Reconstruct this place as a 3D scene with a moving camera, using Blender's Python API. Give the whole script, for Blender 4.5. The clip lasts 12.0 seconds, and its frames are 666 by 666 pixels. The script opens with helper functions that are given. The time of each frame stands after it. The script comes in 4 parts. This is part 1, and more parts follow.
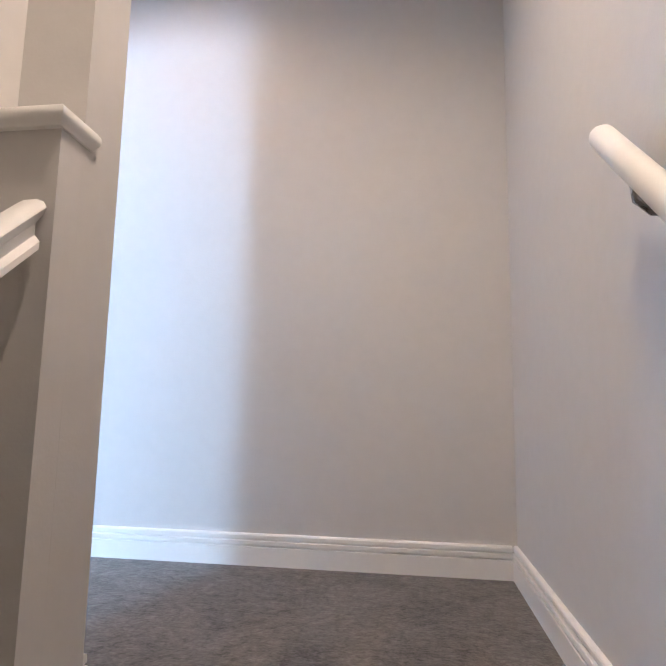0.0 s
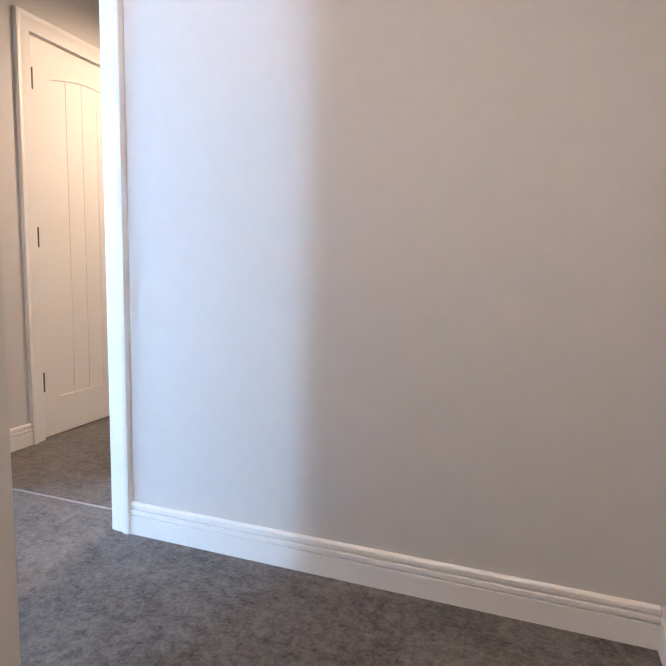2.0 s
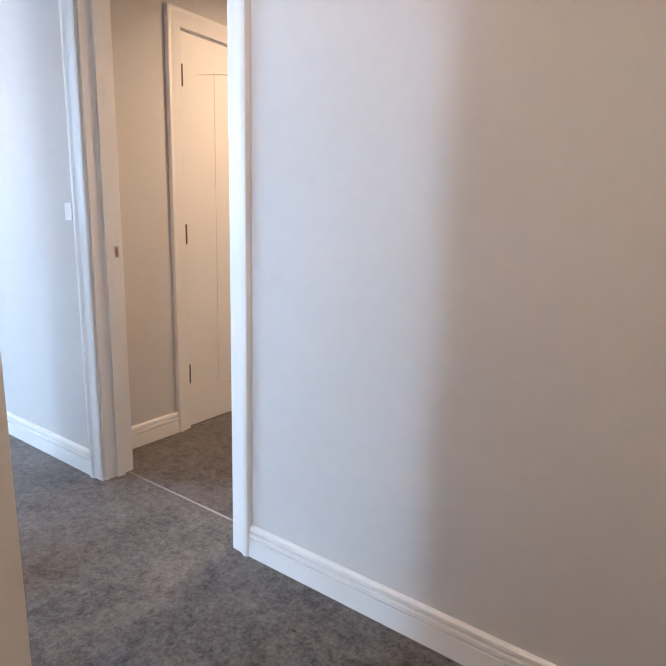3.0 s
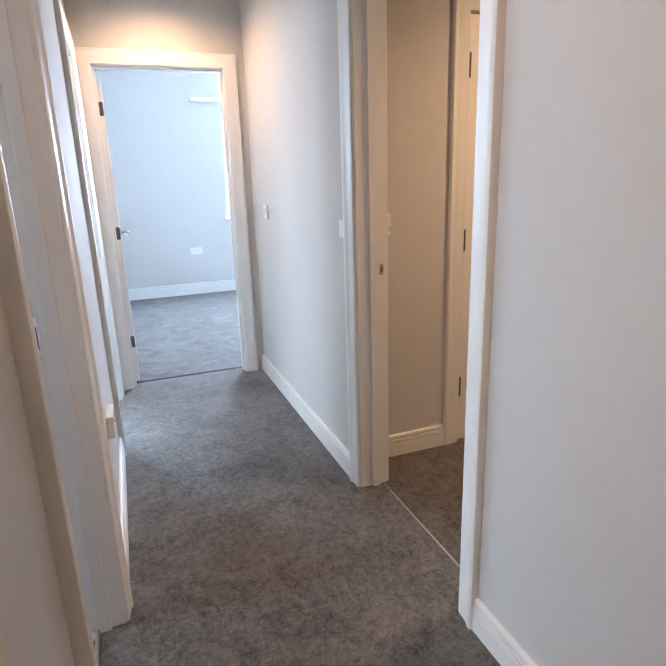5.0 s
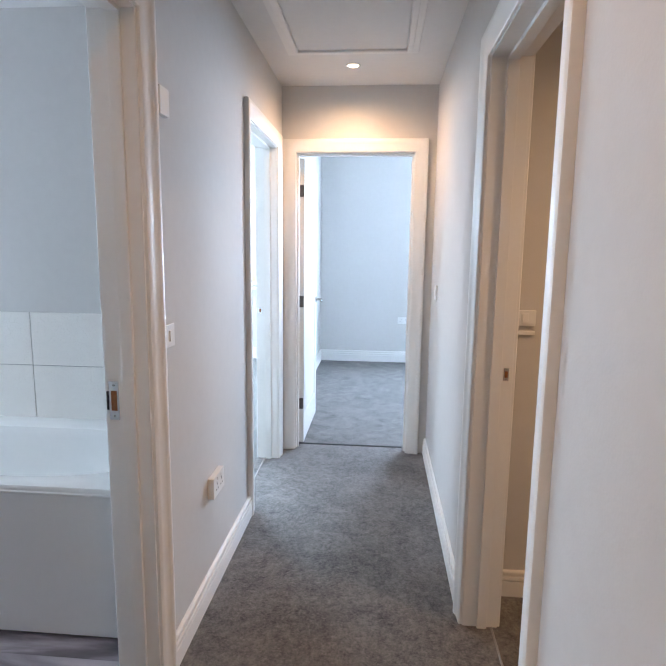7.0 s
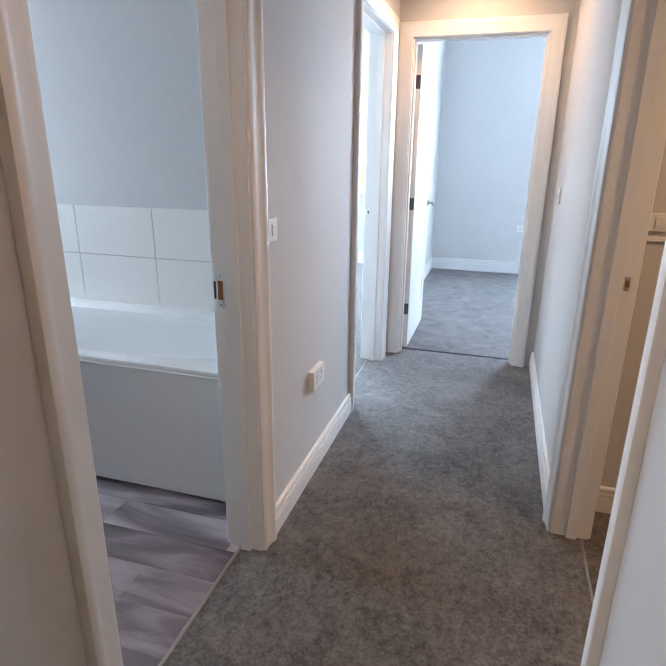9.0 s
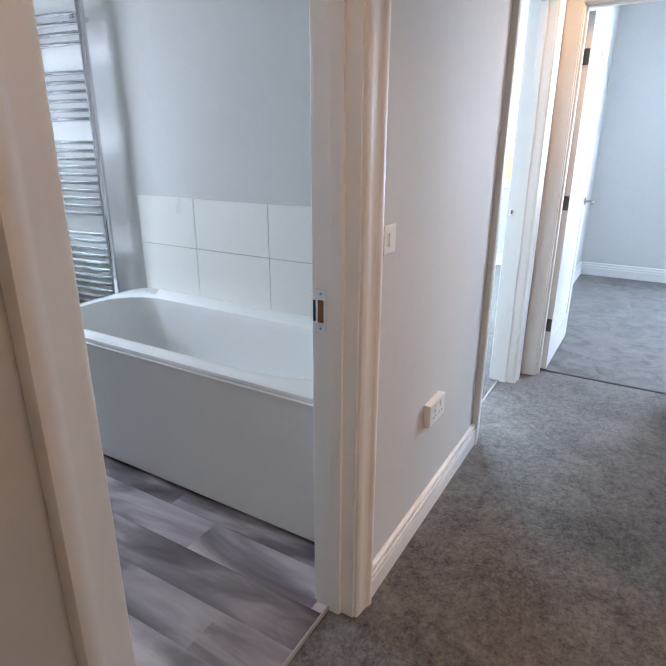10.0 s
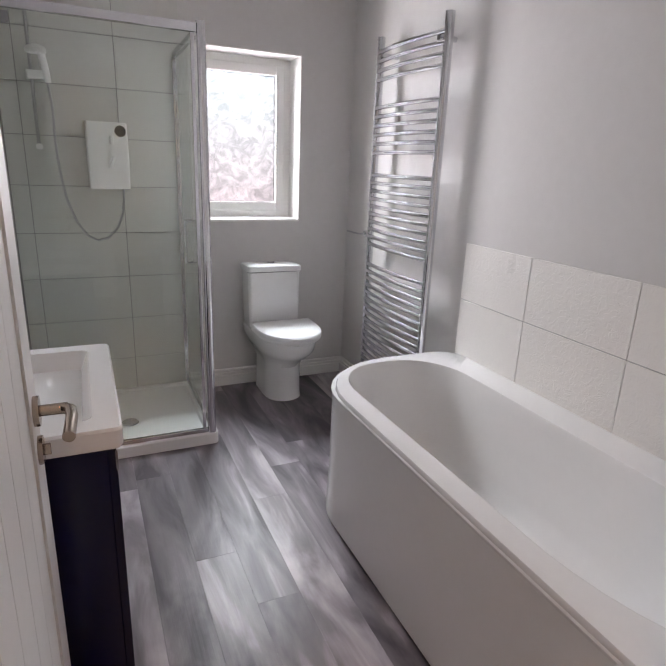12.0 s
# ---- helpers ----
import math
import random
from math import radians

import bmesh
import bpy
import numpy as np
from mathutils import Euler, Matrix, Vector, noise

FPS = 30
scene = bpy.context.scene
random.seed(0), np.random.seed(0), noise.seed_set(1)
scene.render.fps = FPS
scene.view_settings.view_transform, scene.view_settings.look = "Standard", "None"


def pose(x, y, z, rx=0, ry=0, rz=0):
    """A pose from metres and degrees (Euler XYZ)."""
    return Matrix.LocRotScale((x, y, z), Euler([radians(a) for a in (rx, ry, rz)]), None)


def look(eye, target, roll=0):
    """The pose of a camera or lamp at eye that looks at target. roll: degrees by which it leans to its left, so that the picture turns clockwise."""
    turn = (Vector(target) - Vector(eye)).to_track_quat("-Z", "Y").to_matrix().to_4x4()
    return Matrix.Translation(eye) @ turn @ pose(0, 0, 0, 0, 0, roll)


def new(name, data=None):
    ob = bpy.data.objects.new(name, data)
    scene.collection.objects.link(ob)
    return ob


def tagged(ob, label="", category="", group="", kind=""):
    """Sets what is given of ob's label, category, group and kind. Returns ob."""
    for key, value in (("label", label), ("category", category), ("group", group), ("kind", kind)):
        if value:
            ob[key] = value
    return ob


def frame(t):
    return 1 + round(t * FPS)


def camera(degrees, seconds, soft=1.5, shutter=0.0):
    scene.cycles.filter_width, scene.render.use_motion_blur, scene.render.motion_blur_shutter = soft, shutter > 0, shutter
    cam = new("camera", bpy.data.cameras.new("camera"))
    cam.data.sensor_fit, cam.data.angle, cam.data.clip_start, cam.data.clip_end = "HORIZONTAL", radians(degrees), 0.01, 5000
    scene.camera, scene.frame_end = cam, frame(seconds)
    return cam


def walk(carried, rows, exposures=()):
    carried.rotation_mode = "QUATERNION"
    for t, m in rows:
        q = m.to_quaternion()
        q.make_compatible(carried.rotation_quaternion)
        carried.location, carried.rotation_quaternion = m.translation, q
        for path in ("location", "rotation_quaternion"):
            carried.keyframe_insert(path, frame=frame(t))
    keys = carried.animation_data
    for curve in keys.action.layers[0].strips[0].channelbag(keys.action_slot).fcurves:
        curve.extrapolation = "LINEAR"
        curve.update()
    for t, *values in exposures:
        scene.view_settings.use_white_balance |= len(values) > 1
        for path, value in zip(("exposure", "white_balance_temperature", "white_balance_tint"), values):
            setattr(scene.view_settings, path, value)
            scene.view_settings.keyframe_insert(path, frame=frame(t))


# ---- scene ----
cam = camera(62.6, 12.0)
PATH = [
    (0, (0.230, -0.277, 0.567), (-0.039, 1.686, 0.835), 1.0),
    (0.5, (0.216, -0.157, 0.665), (-0.107, 1.811, 0.807), 1.2),
    (1, (0.194, -0.012, 0.752), (-0.116, 1.964, 0.756), 0.5),
    (1.5, (0.181, 0.116, 0.847), (-0.194, 2.078, 0.748), 1.2),
    (2, (0.215, 0.250, 0.932), (-0.438, 2.125, 0.690), 1.4),
    (2.5, (0.196, 0.379, 1.031), (-0.723, 2.125, 0.704), 1.2),
    (4.5, (0.126, 0.782, 1.317), (-1.532, 1.758, 0.771), -0.2),
    (5, (0.122, 0.870, 1.338), (-1.696, 1.548, 0.793), -1.9),
    (5.5, (0.115, 1.116, 1.355), (-1.767, 1.443, 0.762), 0.8),
    (6, (0.066, 1.232, 1.355), (-1.849, 1.372, 0.795), 1.0),
    (6.5, (0.027, 1.32, 1.405), (-1.935, 1.289, 1.016), 0.2),
    (8.3, (0.105, 1.444, 1.403), (-1.795, 0.987, 0.981), 1.3),
    (8.5, (0.082, 1.43, 1.389), (-1.796, 0.957, 0.888), 1.3),
    (9, (0.028, 1.429, 1.37), (-1.792, 0.886, 0.743), 0.6),
    (9.5, (-0.141, 1.371, 1.363), (-1.891, 0.682, 0.682), 0.3),
    (10, (-0.319, 1.328, 1.368), (-1.946, 0.369, 0.71), 0.2),
    (10.5, (-0.568, 1.287, 1.387), (-1.94, -0.018, 0.743), 1.9),
    (11, (-0.704, 1.166, 1.384), (-1.845, -0.351, 0.755), 2.8),
    (11.5, (-0.775, 0.981, 1.408), (-1.76, -0.657, 0.819), 2.3),
    (12, (-0.854, 0.86, 1.407), (-1.651, -0.878, 0.821), 2.3),
]
walk(cam, [(t, look(eye, target, roll)) for t, eye, target, roll in PATH],
     [(0, 1.5, 5700, 18), (2.5, 1.2, 6000, 20), (4.5, 0.63, 7200, 24), (6.5, 0.55, 7200, 24), (8.5, 0.38, 7250, 25), (9.5, 0.46, 7250, 24), (10.5, 0.35, 8100, 29), (11.2, 0.22, 9100, 36), (12, 0.17, 9500, 39)])

# ---- world and lights ----
YR, YL, YI, XE, XRW, CEIL = 1.733, 0.724, 0.60, -3.672, 0.600, 2.45
XB, YB, XV = -2.45, -2.47, -0.515
XP = -0.357
XSL = -0.498
BX = -6.85
world = bpy.data.worlds.new("world")
scene.world = world
world.use_nodes = True
wn = world.node_tree
sky = wn.nodes.new("ShaderNodeTexSky")
sky.sky_type = "NISHITA"
sky.sun_disc = False
sky.sun_elevation, sky.sun_rotation = radians(35), radians(150)
wn.links.new(sky.outputs[0], wn.nodes["Background"].inputs[0])
wn.nodes["Background"].inputs[1].default_value = 0.08


def area(name, m, sx, sy, watts, col):
    d = bpy.data.lights.new(name, "AREA")
    d.shape, d.size, d.size_y, d.energy, d.color = "RECTANGLE", sx, sy, watts, col
    ob = new(name, d)
    ob.matrix_world = m
    return ob


def spot(name, x, y, z, watts, col, size=168):
    d = bpy.data.lights.new(name, "SPOT")
    d.energy, d.color, d.spot_size, d.spot_blend, d.shadow_soft_size = watts, col, radians(size), 1.0, 0.04
    ob = new(name, d)
    ob.location = (x, y, z)
    return ob


SUN = bpy.data.lights.new("sun", "SUN")
SUN.energy, SUN.angle, SUN.color = 2.0, radians(0.6), (1.0, 0.95, 0.88)
sun = new("sun", SUN)
sun.rotation_euler = (radians(50), 0, radians(200))
DAY, WARM = (0.44, 0.75, 1.0), (1.0, 0.70, 0.41)
for k, (watts, red) in enumerate(((14, 0.62), (16, 0.58), (18, 0.54), (21, 0.49), (26, 0.46), (32, 0.44))):
    area("sky_bathroom", look((-1.78, YB - 0.50, 1.13 + 0.21 * k), (-1.78, YB + 1.5, 0.83 + 0.21 * k)), 0.76, 0.21, 1.30 * watts, (red, 0.77, 0.98))
area("sky_bedroom", look((BX - 0.06, 2.74, 1.5), (0, 2.74, 1.3)), 1.15, 1.05, 200, (0.44, 0.715, 1.0))
area("sky_room", look((BX - 0.06, -1.60, 1.5), (-2.2, 1.7, 1.1)), 1.3, 1.05, 235, DAY)
# Added fill through an unseen south opening, to brighten the corridor's north wall.
area("fill_room_south", look((-4.55, -2.50, 1.5), (-4.35, 0, 1.2)), 1.1, 1.05, 95, (0.50, 0.77, 1.0))
spot("lamp_corridor", -3.285, 1.205, CEIL - 0.04, 28, WARM)
spot("lamp_landing", -0.72, 1.15, CEIL - 0.04, 9.5, (1.0, 0.645, 0.345))
# Added fill over the stairs, out of view, placed to even out the walls.
spot("fill_stairs", 0.16, 0.28, CEIL - 0.04, 34, (1.0, 0.77, 0.52))
spot("lamp_lobby", -1.3, 2.9, CEIL - 0.04, 60, WARM)


# ---- materials ----
def mat(name, col, rough=0.5, metal=0.0, var=0.0, scale=3.0, bump=0.0, bscale=60.0, fine=None, coat=0.0):
    m = bpy.data.materials.new(name)
    m.use_nodes = True
    nt = m.node_tree
    b = nt.nodes["Principled BSDF"]
    b.inputs["Roughness"].default_value = rough
    b.inputs["Metallic"].default_value = metal
    b.inputs["Coat Weight"].default_value = coat
    tc = nt.nodes.new("ShaderNodeTexCoord")
    geo = nt.nodes.new("ShaderNodeNewGeometry")
    if var or fine:
        n1 = nt.nodes.new("ShaderNodeTexNoise")
        n1.inputs["Scale"].default_value = scale
        n1.inputs["Detail"].default_value = 4
        nt.links.new(geo.outputs["Position"], n1.inputs["Vector"])
        n2 = nt.nodes.new("ShaderNodeTexNoise")
        n2.inputs["Scale"].default_value = fine or scale * 9
        n2.inputs["Detail"].default_value = 3
        nt.links.new(geo.outputs["Position"], n2.inputs["Vector"])
        ad = nt.nodes.new("ShaderNodeMath")
        ad.operation = "ADD"
        nt.links.new(n1.outputs[0], ad.inputs[0])
        nt.links.new(n2.outputs[0], ad.inputs[1])
        mr = nt.nodes.new("ShaderNodeMapRange")
        mr.inputs["From Min"].default_value, mr.inputs["From Max"].default_value = 0.7, 1.3
        mr.inputs["To Min"].default_value, mr.inputs["To Max"].default_value = 1 - var, 1 + var
        nt.links.new(ad.outputs[0], mr.inputs["Value"])
        hv = nt.nodes.new("ShaderNodeHueSaturation")
        hv.inputs["Color"].default_value = (*col, 1)
        nt.links.new(mr.outputs[0], hv.inputs["Value"])
        nt.links.new(hv.outputs[0], b.inputs["Base Color"])
        rr = nt.nodes.new("ShaderNodeMapRange")
        rr.inputs["From Min"].default_value, rr.inputs["From Max"].default_value = 0.3, 0.7
        rr.inputs["To Min"].default_value, rr.inputs["To Max"].default_value = rough * 0.88, min(1, rough * 1.12)
        nt.links.new(n1.outputs[0], rr.inputs["Value"])
        nt.links.new(rr.outputs[0], b.inputs["Roughness"])
    else:
        b.inputs["Base Color"].default_value = (*col, 1)
    if bump:
        n3 = nt.nodes.new("ShaderNodeTexNoise")
        n3.inputs["Scale"].default_value = bscale
        n3.inputs["Detail"].default_value = 5
        nt.links.new(geo.outputs["Position"], n3.inputs["Vector"])
        bp = nt.nodes.new("ShaderNodeBump")
        bp.inputs["Strength"].default_value = 1.0
        bp.inputs["Distance"].default_value = bump
        nt.links.new(n3.outputs[0], bp.inputs["Height"])
        nt.links.new(bp.outputs[0], b.inputs["Normal"])
    return m


M_WALL = mat("wall_paint", (0.60, 0.585, 0.57), 0.75, var=0.02, scale=1.3, fine=25, bump=0.0004, bscale=140)
M_CEIL = mat("ceiling_paint", (0.74, 0.73, 0.72), 0.85, var=0.02, scale=1.5, fine=30, bump=0.0003, bscale=160)
M_TRIM = mat("satin_white_paint", (0.80, 0.79, 0.77), 0.42, var=0.015, scale=5, fine=60, bump=0.00015, bscale=90)
M_DOOR = mat("door_paint", (0.79, 0.78, 0.755), 0.38, var=0.015, scale=4, fine=50, bump=0.0002, bscale=90)
M_CHROME = mat("chrome", (0.70, 0.71, 0.74), 0.09, 1.0, var=0.03, scale=20)
M_STEEL = mat("satin_steel", (0.42, 0.40, 0.38), 0.28, 1.0, var=0.08, scale=30)
M_HINGE = mat("hinge_metal", (0.13, 0.12, 0.11), 0.38, 0.85, var=0.1, scale=60)
M_BRONZE = mat("warm_steel", (0.40, 0.32, 0.27), 0.20, 1.0, var=0.08, scale=40)
M_BRASS = mat("aged_hole", (0.25, 0.09, 0.03), 0.6, var=0.2, scale=80)
M_DARK = mat("dark_gap", (0.03, 0.03, 0.032), 0.6, var=0.1, scale=30)
M_PLAST = mat("white_plastic", (0.80, 0.80, 0.79), 0.36)
M_CERAM = mat("glazed_ceramic", (0.82, 0.82, 0.81), 0.08, var=0.01, scale=6, coat=0.4)
M_ACRYL = mat("white_acrylic", (0.80, 0.80, 0.79), 0.12, var=0.01, scale=4, coat=0.3)
M_NAVY = mat("navy_gloss", (0.002, 0.003, 0.030), 0.20, var=0.1, scale=6)
M_GROUT = mat("grout", (0.27, 0.26, 0.26), 0.9, var=0.1, scale=20)
M_LID = mat("lid_plastic", (0.80, 0.80, 0.80), 0.55, var=0.01, scale=9)
M_RISER = mat("riser_grey", (0.42, 0.42, 0.42), 0.3, 0.6, var=0.03, scale=20)
M_BAR = mat("threshold_metal", (0.30, 0.285, 0.265), 0.6, 0.2, var=0.06, scale=40)
M_GREEN = mat("foliage", (0.10, 0.16, 0.04), 0.8, var=0.5, scale=3)
M_GLASSGREY = mat("socket_grey", (0.30, 0.30, 0.31), 0.5)
M_GROUND = mat("grass_ground", (0.08, 0.12, 0.04), 0.9, var=0.3, scale=1.2)
M_BRICK = mat("brick_render", (0.42, 0.26, 0.21), 0.9, var=0.2, scale=4, fine=30)


def carpet(name, nap, hi):
    m = bpy.data.materials.new(name)
    m.use_nodes = True
    nt = m.node_tree
    b = nt.nodes["Principled BSDF"]
    b.inputs["Roughness"].default_value = 0.95
    b.inputs["Sheen Weight"].default_value = 0.25
    b.inputs["Sheen Roughness"].default_value = 0.5
    geo = nt.nodes.new("ShaderNodeNewGeometry")

    def noise_node(scale, detail, rough=0.6, dist=0.0):
        n = nt.nodes.new("ShaderNodeTexNoise")
        n.inputs["Scale"].default_value = scale
        n.inputs["Detail"].default_value = detail
        n.inputs["Roughness"].default_value = rough
        n.inputs["Distortion"].default_value = dist
        nt.links.new(geo.outputs["Position"], n.inputs["Vector"])
        return n
    big, mid, tuft = noise_node(5.5, 3, 0.6, 1.3), noise_node(34, 4, 0.7), noise_node(90, 3, 0.7)

    def mul(a, k):
        x = nt.nodes.new("ShaderNodeMath")
        x.operation = "MULTIPLY"
        nt.links.new(a, x.inputs[0])
        x.inputs[1].default_value = k
        return x.outputs[0]

    def add(a, c):
        x = nt.nodes.new("ShaderNodeMath")
        x.operation = "ADD"
        nt.links.new(a, x.inputs[0])
        nt.links.new(c, x.inputs[1])
        return x.outputs[0]
    s = add(add(mul(big.outputs[0], nap), mul(mid.outputs[0], 0.68 - nap)), mul(tuft.outputs[0], 0.32))
    cr = nt.nodes.new("ShaderNodeValToRGB")
    cr.color_ramp.elements[0].position, cr.color_ramp.elements[0].color = 0.375, (0.019, 0.0170, 0.0160, 1)
    cr.color_ramp.elements[1].position, cr.color_ramp.elements[1].color = 0.625, (hi, hi * 0.90, hi * 0.84, 1)
    nt.links.new(s, cr.inputs[0])
    nt.links.new(cr.outputs[0], b.inputs["Base Color"])
    bp = nt.nodes.new("ShaderNodeBump")
    bp.inputs["Distance"].default_value = 0.004
    nt.links.new(add(mul(mid.outputs[0], 0.5), mul(tuft.outputs[0], 0.7)), bp.inputs["Height"])
    nt.links.new(bp.outputs[0], b.inputs["Normal"])
    return m


M_CARPET = carpet("carpet", 0.28, 0.190)
# Same carpet with stronger nap; colour also darkened to dim the bedroom floor.
M_CARPET_BED = carpet("carpet_brushed_dimmed", 0.46, 0.150)


def plank_mat():
    m = bpy.data.materials.new("vinyl_plank")
    m.use_nodes = True
    nt = m.node_tree
    b = nt.nodes["Principled BSDF"]
    b.inputs["Roughness"].default_value = 0.36
    tc = nt.nodes.new("ShaderNodeNewGeometry")
    oi = nt.nodes.new("ShaderNodeObjectInfo")
    mp = nt.nodes.new("ShaderNodeMapping")
    mp.inputs["Scale"].default_value = (7.0, 1.5, 1)
    nt.links.new(tc.outputs["Position"], mp.inputs["Vector"])
    cm = nt.nodes.new("ShaderNodeCombineXYZ")
    ml = nt.nodes.new("ShaderNodeMath")
    ml.operation = "MULTIPLY"
    ml.inputs[1].default_value = 37
    nt.links.new(oi.outputs["Random"], ml.inputs[0])
    nt.links.new(ml.outputs[0], cm.inputs[0])
    nt.links.new(ml.outputs[0], cm.inputs[1])
    nt.links.new(cm.outputs[0], mp.inputs["Location"])
    n1 = nt.nodes.new("ShaderNodeTexNoise")
    n1.inputs["Scale"].default_value = 1.0
    n1.inputs["Detail"].default_value = 5
    n1.inputs["Distortion"].default_value = 0.9
    nt.links.new(mp.outputs[0], n1.inputs["Vector"])
    mp2 = nt.nodes.new("ShaderNodeMapping")
    mp2.inputs["Scale"].default_value = (75, 4, 1)
    nt.links.new(tc.outputs["Position"], mp2.inputs["Vector"])
    n2 = nt.nodes.new("ShaderNodeTexNoise")
    n2.inputs["Scale"].default_value = 1.0
    n2.inputs["Detail"].default_value = 3
    nt.links.new(mp2.outputs[0], n2.inputs["Vector"])
    a = nt.nodes.new("ShaderNodeMath")
    a.operation = "MULTIPLY_ADD"
    nt.links.new(n2.outputs[0], a.inputs[0])
    a.inputs[1].default_value = 0.07
    nt.links.new(n1.outputs[0], a.inputs[2])
    c = nt.nodes.new("ShaderNodeMath")
    c.operation = "MULTIPLY_ADD"
    nt.links.new(oi.outputs["Random"], c.inputs[0])
    c.inputs[1].default_value = 0.20
    nt.links.new(a.outputs[0], c.inputs[2])
    cr = nt.nodes.new("ShaderNodeValToRGB")
    e = cr.color_ramp.elements
    e[0].position, e[0].color = 0.44, (0.054, 0.042, 0.050, 1)
    e[1].position, e[1].color = 0.88, (0.48, 0.42, 0.445, 1)
    mid = e.new(0.64)
    mid.color = (0.180, 0.149, 0.165, 1)
    nt.links.new(c.outputs[0], cr.inputs[0])
    nt.links.new(cr.outputs[0], b.inputs["Base Color"])
    bp = nt.nodes.new("ShaderNodeBump")
    bp.inputs["Distance"].default_value = 0.0006
    nt.links.new(n2.outputs[0], bp.inputs["Height"])
    nt.links.new(bp.outputs[0], b.inputs["Normal"])
    return m


M_PLANK = plank_mat()


def tile_mat(name, col, rough, dist):
    m = mat(name, col, rough, var=0.012, scale=3, coat=0.2)
    nt = m.node_tree
    b = nt.nodes["Principled BSDF"]
    geo = nt.nodes.new("ShaderNodeNewGeometry")
    w = nt.nodes.new("ShaderNodeTexNoise")
    w.inputs["Scale"].default_value = 30
    w.inputs["Detail"].default_value = 3
    w.inputs["Distortion"].default_value = 2.2
    nt.links.new(geo.outputs["Position"], w.inputs["Vector"])
    cr = nt.nodes.new("ShaderNodeMapRange")
    cr.inputs["From Min"].default_value, cr.inputs["From Max"].default_value = 0.47, 0.56
    nt.links.new(w.outputs[0], cr.inputs["Value"])
    bp = nt.nodes.new("ShaderNodeBump")
    bp.inputs["Distance"].default_value = dist
    nt.links.new(cr.outputs[0], bp.inputs["Height"])
    nt.links.new(bp.outputs[0], b.inputs["Normal"])
    return m


M_TILE = tile_mat("embossed_tile", (0.80, 0.775, 0.74), 0.30, 0.0005)
M_TILE2 = tile_mat("shower_tile", (0.60, 0.605, 0.57), 0.18, 0.00012)


def glass_mat(name, rough, col=(1, 1, 1), bump=0.0):
    m = bpy.data.materials.new(name)
    m.use_nodes = True
    nt = m.node_tree
    b = nt.nodes["Principled BSDF"]
    b.inputs["Base Color"].default_value = (*col, 1)
    b.inputs["Transmission Weight"].default_value = 1
    b.inputs["Roughness"].default_value = rough
    b.inputs["IOR"].default_value = 1.45
    if bump:
        geo = nt.nodes.new("ShaderNodeNewGeometry")
        w = nt.nodes.new("ShaderNodeTexNoise")
        w.inputs["Scale"].default_value = 9
        w.inputs["Detail"].default_value = 3
        w.inputs["Distortion"].default_value = 2.5
        nt.links.new(geo.outputs["Position"], w.inputs["Vector"])
        bp = nt.nodes.new("ShaderNodeBump")
        bp.inputs["Distance"].default_value = bump
        nt.links.new(w.outputs[0], bp.inputs["Height"])
        nt.links.new(bp.outputs[0], b.inputs["Normal"])
    return m


M_GLASS = glass_mat("clear_glass", 0.0, (0.90, 0.95, 0.92))
M_OBSC = glass_mat("obscured_glass", 0.32, (0.02, 0.02, 0.02), 0.012)


def etched(m, lo, hi):
    nt = m.node_tree
    b = nt.nodes["Principled BSDF"]
    geo = nt.nodes.new("ShaderNodeNewGeometry")
    w = nt.nodes.new("ShaderNodeTexNoise")
    w.inputs["Scale"].default_value, w.inputs["Detail"].default_value, w.inputs["Distortion"].default_value = 10, 3, 2.6
    nt.links.new(geo.outputs["Position"], w.inputs["Vector"])
    cr = nt.nodes.new("ShaderNodeValToRGB")
    cr.color_ramp.elements[0].position, cr.color_ramp.elements[0].color = 0.40, (*lo, 1)
    cr.color_ramp.elements[1].position, cr.color_ramp.elements[1].color = 0.62, (*hi, 1)
    nt.links.new(w.outputs[0], cr.inputs[0])
    nt.links.new(cr.outputs[0], b.inputs["Base Color"])


etched(M_OBSC, (0.0165, 0.0175, 0.0175), (0.0335, 0.034, 0.034))


